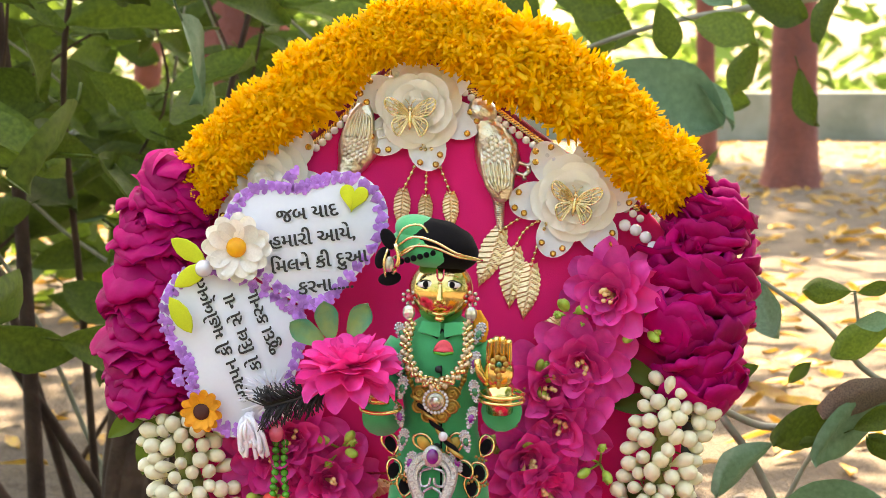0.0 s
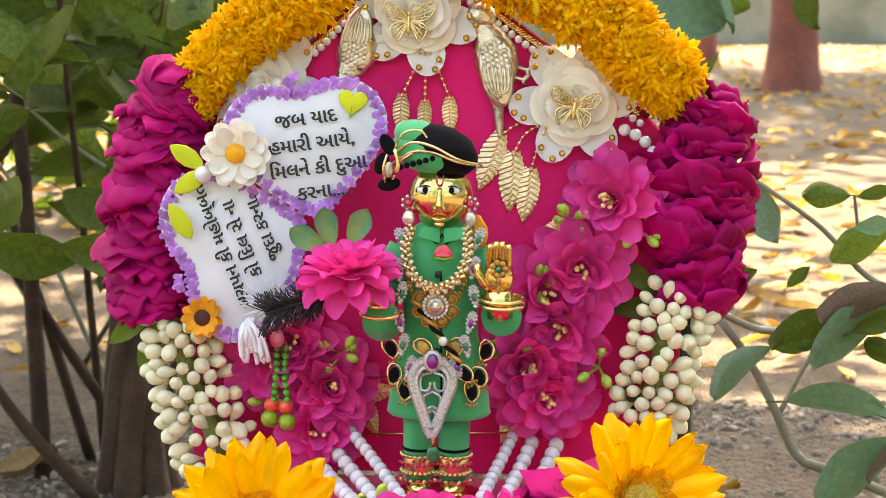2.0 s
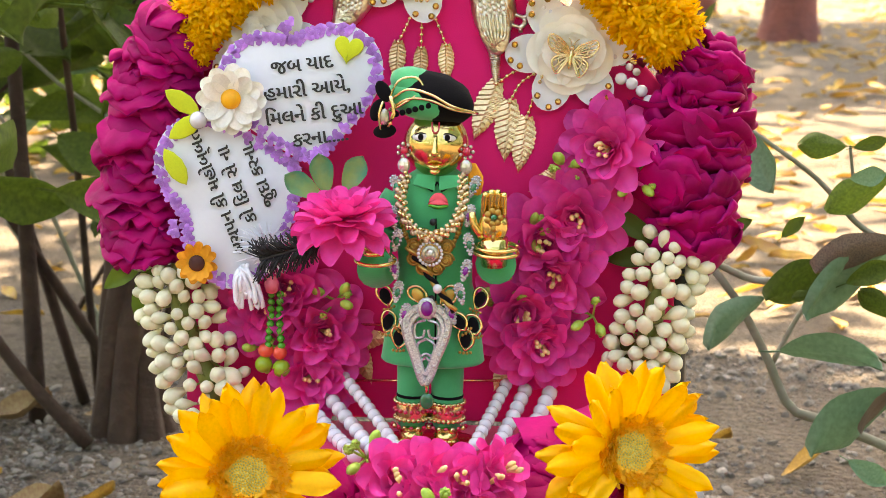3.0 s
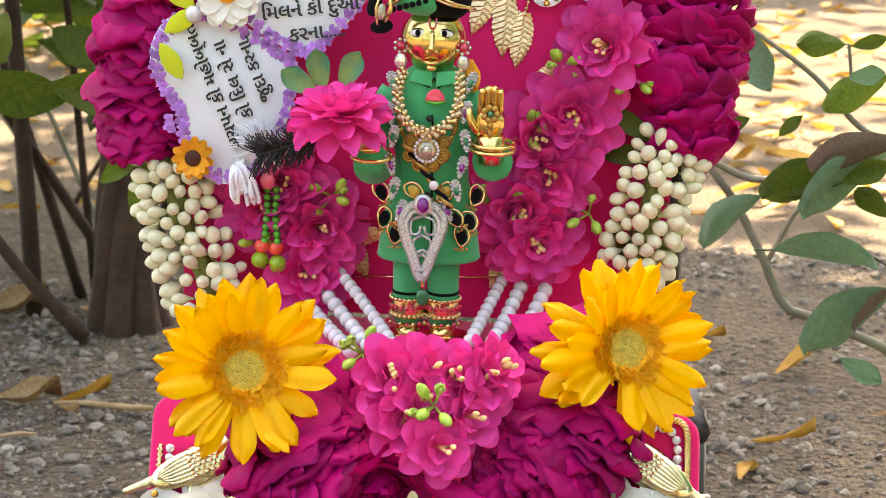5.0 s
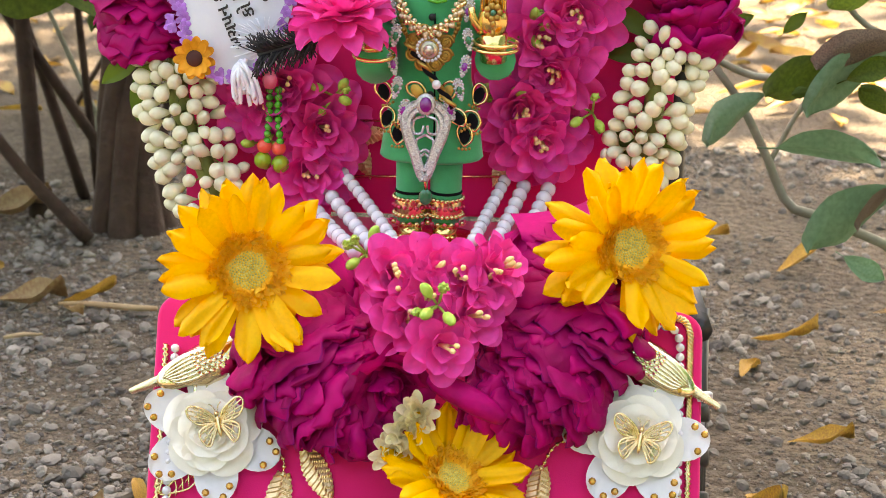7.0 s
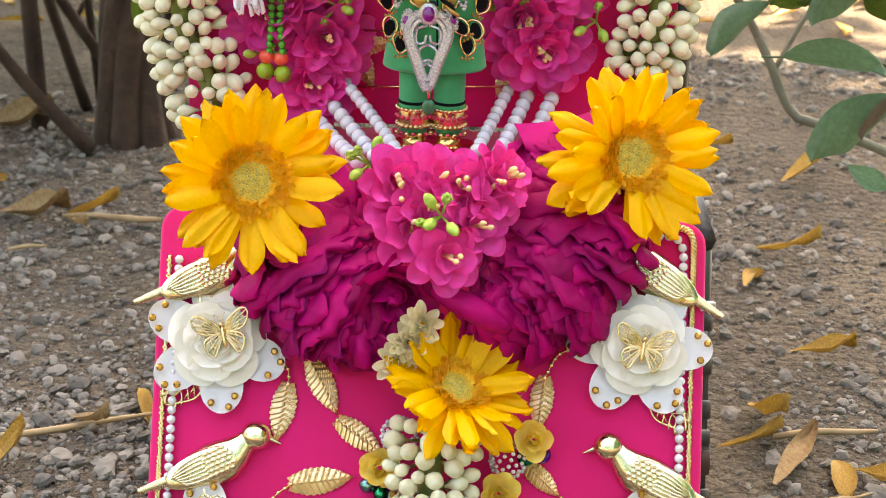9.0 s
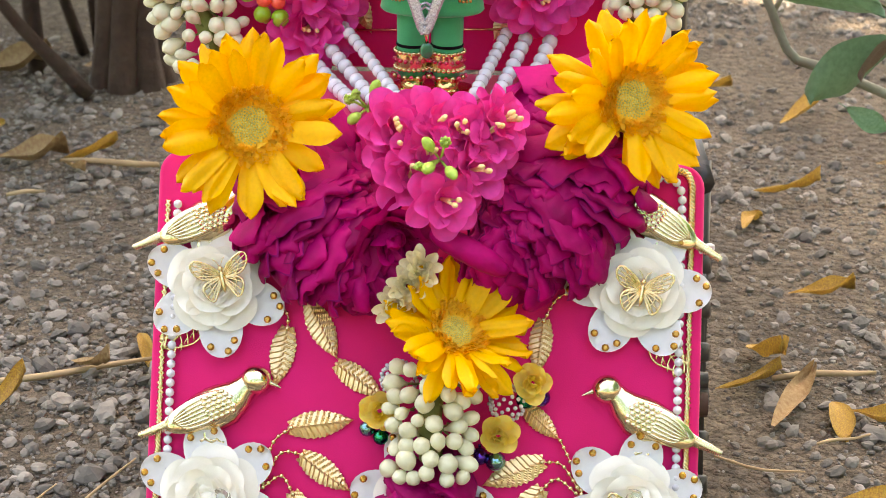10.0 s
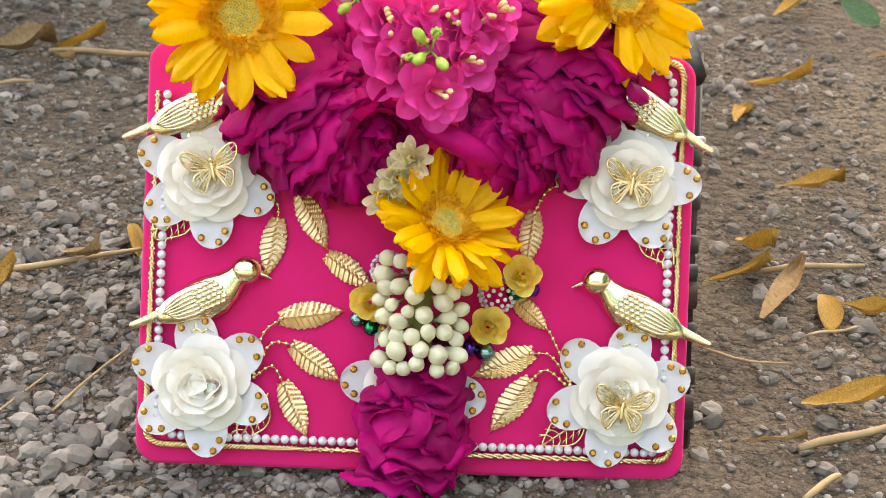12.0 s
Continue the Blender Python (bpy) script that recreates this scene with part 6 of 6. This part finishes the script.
def heart_card(m, w, h, lines, label, text_turn, text_at):
    t = thing("heart_card", m, label, "card", "heart cards")
    o = heart_outline(w, h, 48, 0.5)
    link_part("card", Shape().add(slab(o, 1.2, 0.4)).mesh("card", WHITECARD), t)
    small = Shape().add(slab(heart_outline(6.2, 6.0, 14), 0.5, 0.15)).mesh("border_heart", PURPLECARD)
    rr = random.Random(int(w))
    for k in range(96):
        p, q = np.array(o[k % 48]), np.array(o[(k + 1) % 48])
        c = (p * 0.5 + q * 0.5) * (0.96 if k < 48 else 0.90) + [0, 0]
        link_part("border_heart", small, t, pose(c[0] * MM, c[1] * MM, (1.15 + 0.12 * (k % 3)) * MM, 0, 0, rr.uniform(0, 360)), "small purple printed heart")
    for k in range(4):
        link_part("border_heart", small, t, pose((rr.uniform(-4, 4) - 4) * MM, (h * 0.43 - rr.uniform(-2, 2)) * MM, (1.25 + 0.1 * k) * MM, 0, 0, rr.uniform(0, 360)), "small purple printed heart")
    for (x, y, size, body) in lines:
        card_text(body, size, pose(text_at[0] * MM, text_at[1] * MM, 2.3 * MM, 0, 0, text_turn) @ pose(x * MM, y * MM, 0), t)
    return t


heart_card(UP(-90, 185, 38, 9), 92, 82, [(-1.5, 16, 10.8, "જબ યાદ"), (-0.5, 2.2, 10.8, "હમારી આયે,"), (1.5, -11.3, 10.8, "િમલને કી દુઆ"), (3.5, -24.5, 10.8, "કરના.....")],
           "white heart-shaped card with purple hearts and a printed verse", 0, (3, -2.5))
heart_card(UP(-128, 125, 35, 113), 100, 86, [(5, 6.5, 9.9, "બચપન કી મહોબ્બત"), (5, -5.5, 9.9, "કો િદલ સે ના"), (6, -18.5, 9.9, "જુદા કરના.")],
           "white heart-shaped card turned sideways with a printed verse", 0, (0, 0))

bloom("daisy", UP(-128, 179, 43, 0, 4, 0), [(12, 18.5, 10.5, 2.0, 1, 6, 0), (11, 16, 10, 2.0, 1, 16, 1.5)], DAISY, "white paper daisy with a yellow button centre", "daisy", "", 0, 90)
solo("daisy_button", Shape().add(ball(1, 16, 10), tr(s=(5.6, 5.6, 3.4))).mesh("daisy_button", YOLK), UP(-128, 179, 46.5), "domed yellow button in the daisy", "button")
solo("large_pearl", pearl_mesh(5.0, PEARL, 18), UP(-146, 167, 44), "single large white pearl beside the daisy", "pearl")
FELT = Shape().add(slab([(0, 0), (2.8, 4), (4.3, 9), (4.0, 14), (2.2, 18), (0, 20.5), (-2.2, 18), (-4.0, 14), (-4.3, 9), (-2.8, 4)], 1.8, 0.6)).mesh("felt_leaf", LIMEFELT)
for u, v, rz in ((-145, 170, 57), (-143, 170, 125), (-165, 151, 213)):
    solo("felt_leaf", FELT, UP(u, v, 42, rz) @ Matrix.Diagonal((1.2, 1.15, 1, 1)), "yellow-green felt leaf by the daisy", "felt leaf", "felt leaves")
solo("felt_heart", Shape().add(slab(heart_outline(16, 15, 30), 2.6, 0.5)).mesh("felt_heart", LIMEFELT), UP(-65, 207, 39.5, -8), "padded yellow-green felt heart on the card", "felt heart")
bloom("small_sunflower", UP(-146, 88, 40), [(11, 11, 5.5, 0.8, 0.8, 6, 0), (11, 9.5, 5.5, 0.8, 0.8, 14, 1)], SUNPETAL, "small orange felt sunflower with a brown centre", "felt flower", "", 0, 91)
solo("sunflower_disc", Shape().add(ball(1, 14, 8), tr(s=(4.6, 4.6, 2.2))).mesh("sunflower_disc", DARKBROWN), UP(-146, 88, 42.5), "dark brown centre of the felt sunflower", "button")


def build_tassel():
    s = Shape()
    rr = random.Random(9)
    for k in range(16):
        a = rr.uniform(-0.7, 0.7)
        c = [(rr.uniform(-3, 3), rr.uniform(-2, 2), rr.uniform(0, 4)), (math.sin(a) * 9, -6 + rr.uniform(-4, 4), rr.uniform(2, 8)), (math.sin(a) * 11, -20 + rr.uniform(-4, 6), rr.uniform(0, 6)), (math.sin(a) * 5, -10 + rr.uniform(-4, 4), rr.uniform(0, 5))]
        s.add(tube(curve(c, 14), 1.25, 6))
    solo("cord_tassel", s.mesh("cord_tassel", WHITECORD), UP(-120, 86, 38, 10), "looped tassel of fuzzy white cord", "tassel")
    s = Shape()
    for k in range(120):
        a, L = rr.uniform(0, 6.28), rr.uniform(8, 20)
        s.add(tube(curve([(0, 0, 0), (math.cos(a) * L * 0.5, math.sin(a) * L * 0.5, rr.uniform(1, 6)), (math.cos(a) * L, math.sin(a) * L * 0.8, rr.uniform(0, 7))], 5), 0.35, 3))
    solo("white_plume", s.mesh("white_plume", WHITECORD), UP(-107, 98, 38), "wispy white plume at the card's foot", "plume")
    s = Shape()
    for k in range(230):
        y0, L = rr.uniform(0, 34), rr.uniform(7, 15)
        sg = rr.choice((-1, 1))
        s.add(tube(curve([(0, y0, 0), (sg * L * 0.4, y0 + 5, rr.uniform(-3, 4)), (sg * L * 0.8, y0 + rr.uniform(4, 11), rr.uniform(-4, 5))], 4), 0.4, 3))
    s.add(tube([(0, -30, -2), (0, 0, 0), (0, 36, 0)], 1.0, 5))
    solo("black_plume", s.mesh("black_plume", BLACKFEATHER), SEAT(-72, 164, 303, 90, 0, 0) @ pose(0, 0, 0, 0, 0, 108), "wispy black plume below the lotus", "plume")


build_tassel()
solo("pink_bead", Shape().add(lathe([(3.4, -4), (4.2, 0), (3.2, 4)], 14)).mesh("pink_bead", PINKBEAD), UP(-106, 76, 30, 0, -60), "ribbed pink bead above the green beads", "bead")
for du in (-2.4, 2.6):
    string_of("green_bead_string", UP(-104 + du, 0, 26), [(0, 70, 0), (0, 56, 1), (du * 0.5, 41, 1)], 2.3, GREENBEAD, "short string of shiny green beads", "bead string", "bead", 1.9, "green bead strings")
for u, v, r, mt, lb in ((-109, 38, 4.4, REDBEAD, "round coral red bead"), (-101, 37, 4.2, REDBEAD, "round coral red bead"), (-110, 30, 5.0, OLIVEBEAD, "round olive green bead"), (-100, 28, 5.2, OLIVEBEAD, "round olive green bead")):
    solo("round_bead", pearl_mesh(r, mt, 14), UP(u, v, 26), lb + " at the string's end", "bead", "round beads")
for u, v, r, mt, c in ((41, 84, 5.0, BELLG, "green"), (49, 85, 4.4, BELLP, "purple"), (-37, 67, 4.2, BELLT, "teal"), (-30, 63, 4.2, BELLG, "green"), (19, 55, 4.6, BELLP, "purple"), (27, 53, 5.2, BELLT, "teal")):
    s = Shape().add(ball(r, 12, 9)).add(tube([(0, r, 0), (0, r + 1.5, 0)], 0.8, 6))
    solo("jingle_bell", s.mesh("jingle_bell", mt), LOW(u, v, r), "small shiny %s jingle bell beside the jasmine" % c, "bell", "jingle bells")
for u, v in ((-22, 92), (32, 82)):
    t = thing("seed_bead_ball", LOW(u, v, 7), "cluster of tiny grey pearls", "bead cluster", "seed bead clusters")
    for k in range(60):
        z = 1 - 1.6 * (k + 0.5) / 60
        a, q = k * 2.4, math.sqrt(max(0, 1 - z * z))
        link_part("seed_bead", pearl_mesh(1.15, PEARL, 8), t, Matrix.Translation(Vector((9 * q * math.cos(a), 9 * q * math.sin(a), 7 * z)) * MM))

# ---- branches beside the throne, fallen leaves, stalks ----
def build_side_branch():
    t = thing("side_branch", pose(0.30, 0.42, 0.0), "low grey branch with broad leaves, some browned", "branch")
    o = Vector((0.30, 0.42, 0.0))
    for pts, r0, r1 in ((((0.184, 0.4, 0.25), (0.202, 0.4, 0.226), (0.221, 0.4, 0.191), (0.239, 0.4, 0.155), (0.268, 0.4, 0.144), (0.34, 0.42, 0.10), (0.42, 0.46, -0.02)), 0.0022, 0.003),
                        (((0.18, 0.4, 0.257), (0.213, 0.4, 0.243), (0.246, 0.4, 0.247), (0.283, 0.4, 0.259), (0.34, 0.41, 0.27)), 0.0018, 0.0026),
                        (((0.225, 0.4, 0.186), (0.244, 0.41, 0.218), (0.262, 0.42, 0.237), (0.284, 0.42, 0.253), (0.305, 0.42, 0.269)), 0.0014, 0.001),
                        (((0.20, 0.4, 0.347), (0.248, 0.4, 0.313), (0.284, 0.4, 0.277), (0.33, 0.41, 0.262)), 0.0012, 0.002),
                        (((0.275, 0.4, 0.30), (0.268, 0.39, 0.335)), 0.001, 0.0008)):
        c = curve([tuple(Vector(p) - o) for p in pts], 18)
        s = Shape(1.0).add(tube(c, list(np.linspace(r0 * 1.35, r1 * 1.35, 18)), 6))
        link_part("stem", s.mesh("stem", TWIG), t)
    for k, (b, e, kind, roll) in enumerate((((0.263, 0.38, 0.336), (0.229, 0.37, 0.339), "green", 70), ((0.204, 0.40, 0.342), (0.222, 0.38, 0.300), "blue", 40), ((0.268, 0.38, 0.335), (0.290, 0.37, 0.342), "green", 60),
                               ((0.292, 0.38, 0.316), (0.248, 0.37, 0.290), "green", 50), ((0.224, 0.38, 0.276), (0.236, 0.37, 0.292), "green", 60), ((0.266, 0.38, 0.253), (0.203, 0.37, 0.240), "green", 35),
                               ((0.300, 0.38, 0.272), (0.223, 0.36, 0.228), "blue", 30), ((0.300, 0.37, 0.276), (0.240, 0.355, 0.250), "dead", 30),
                               ((0.222, 0.36, 0.205), (0.290, 0.345, 0.215), "blue", -55), ((0.212, 0.37, 0.238), (0.160, 0.35, 0.210), "blue", 45), ((0.300, 0.36, 0.178), (0.232, 0.35, 0.137), "blue", 35), ((0.300, 0.355, 0.180), (0.262, 0.345, 0.160), "dead", 20),
                               ((0.270, 0.36, 0.131), (0.299, 0.35, 0.116), "blue", 40), ((0.263, 0.36, 0.25), (0.294, 0.35, 0.266), "green", 50), ((0.242, 0.36, 0.243), (0.224, 0.355, 0.241), "green", 60),
                               ((0.297, 0.37, 0.225), (0.270, 0.36, 0.245), "green", 30), ((0.300, 0.38, 0.19), (0.345, 0.37, 0.165), "green", 30), ((0.262, 0.36, 0.318), (0.287, 0.355, 0.321), "blue", 60))):
        d = Vector(e) - Vector(b)
        put_leaf(t, b, d.length * 0.9, d, kind, k % 6, roll + 35 if roll > 0 else roll)
    return t


build_side_branch()
LITTERMESH = []
for k in range(5):
    s = Shape(1.0)
    s.add(petal(1.0, (0.3, 0.42, 0.26, 0.5, 0.2)[k], 0.10, (0.25, -0.2, 0.15, 0.3, 0.1)[k], 0.5, 9, 5, 0.22, k, 0.15, 0.7))
    LITTERMESH.append([s.mesh("fallen_leaf", YELLEAF), s.mesh("fallen_leaf", TANLEAF)])


def fallen(a, b, k, tan=0, w=1.0):
    a, b = Vector((*a, 0)), Vector((*b, 0))
    L = (b - a).length
    rz = math.degrees(math.atan2(b.y - a.y, b.x - a.x)) - 90
    m = pose(a.x, a.y, ground_height(a.x, a.y) + 0.006, 4, (k * 37) % 30 - 15, rz) @ Matrix.Diagonal((L * w * 0.75, L, L * 1.2, 1))
    solo("fallen_leaf", LITTERMESH[k % 5][tan], m, ("yellow fallen leaf curling on the gravel", "dry tan fallen leaf on the gravel")[tan], "fallen leaf", "fallen leaves")


for k, (a, b, tan, w) in enumerate((((0.248, 0.556), (0.292, 0.52), 0, 1), ((0.227, 0.467), (0.246, 0.512), 0, 1), ((0.238, 0.345), (0.281, 0.336), 0, 1.2), ((0.199, 0.268), (0.210, 0.200), 0, 1), ((0.195, 0.160), (0.225, 0.212), 1, 1.8),
                                    ((0.168, 0.205), (0.208, 0.201), 0, 0.8), ((0.236, 0.188), (0.236, 0.148), 0, 1.4), ((0.243, 0.178), (0.272, 0.145), 0, 1), ((0.200, 0.062), (0.248, 0.048), 0, 1), ((0.162, 0.022), (0.194, 0.014), 1, 1),
                                    ((-0.228, 0.244), (-0.197, 0.205), 1, 1.2), ((-0.192, 0.284), (-0.179, 0.244), 0, 0.8), ((-0.37, 0.635), (-0.298, 0.615), 1, 1.2), ((-0.31, 0.638), (-0.262, 0.622), 0, 1), ((-0.306, 0.625), (-0.281, 0.578), 1, 1.4),
                                    ((-0.27, 0.16), (-0.245, 0.20), 0, 1), ((-0.34, 0.9), (-0.27, 0.86), 1, 1.5), ((-0.45, 0.88), (-0.36, 0.87), 1, 1.3), ((0.30, 0.72), (0.35, 0.75), 0, 1), ((0.22, 0.82), (0.27, 0.80), 0, 1), ((0.36, 0.62), (0.40, 0.60), 1, 1), ((-0.42, 0.70), (-0.38, 0.74), 0, 1))):
    fallen(a, b, k, tan, w)
for k, (a, b, r) in enumerate((((0.205, 0.218), (0.272, 0.229), 0.0022), ((0.188, 0.012), (0.25, 0.042), 0.0024), ((0.154, 0.12), (0.202, 0.103), 0.0009), ((-0.275, 0.214), (-0.18, 0.245), 0.0022), ((-0.225, 0.612), (-0.31, 0.62), 0.0026), ((0.186, -0.028), (0.207, -0.008), 0.002), ((-0.335, 0.543), (-0.305, 0.553), 0.0018), ((0.215, 0.135), (0.25, 0.15), 0.001), ((-0.20, 0.05), (-0.17, 0.12), 0.0009), ((-0.235, 0.03), (-0.21, 0.09), 0.0008))):
    pts = [(*(np.array(a) + (np.array(b) - a) * q + np.array([0.002, 0.003]) * math.sin(q * 5 + k)), r + 0.001) for q in np.linspace(0, 1, 6)]
    s = Shape(1.0).add(tube(pts, [r * 0.8, r, r, r * 0.9, r * 0.8, r * 0.5], 6))
    tagged(new("dry_stalk", s.mesh("dry_stalk", STRAW)), "thin dry straw-coloured stalk on the ground", "stalk", "dry stalks")
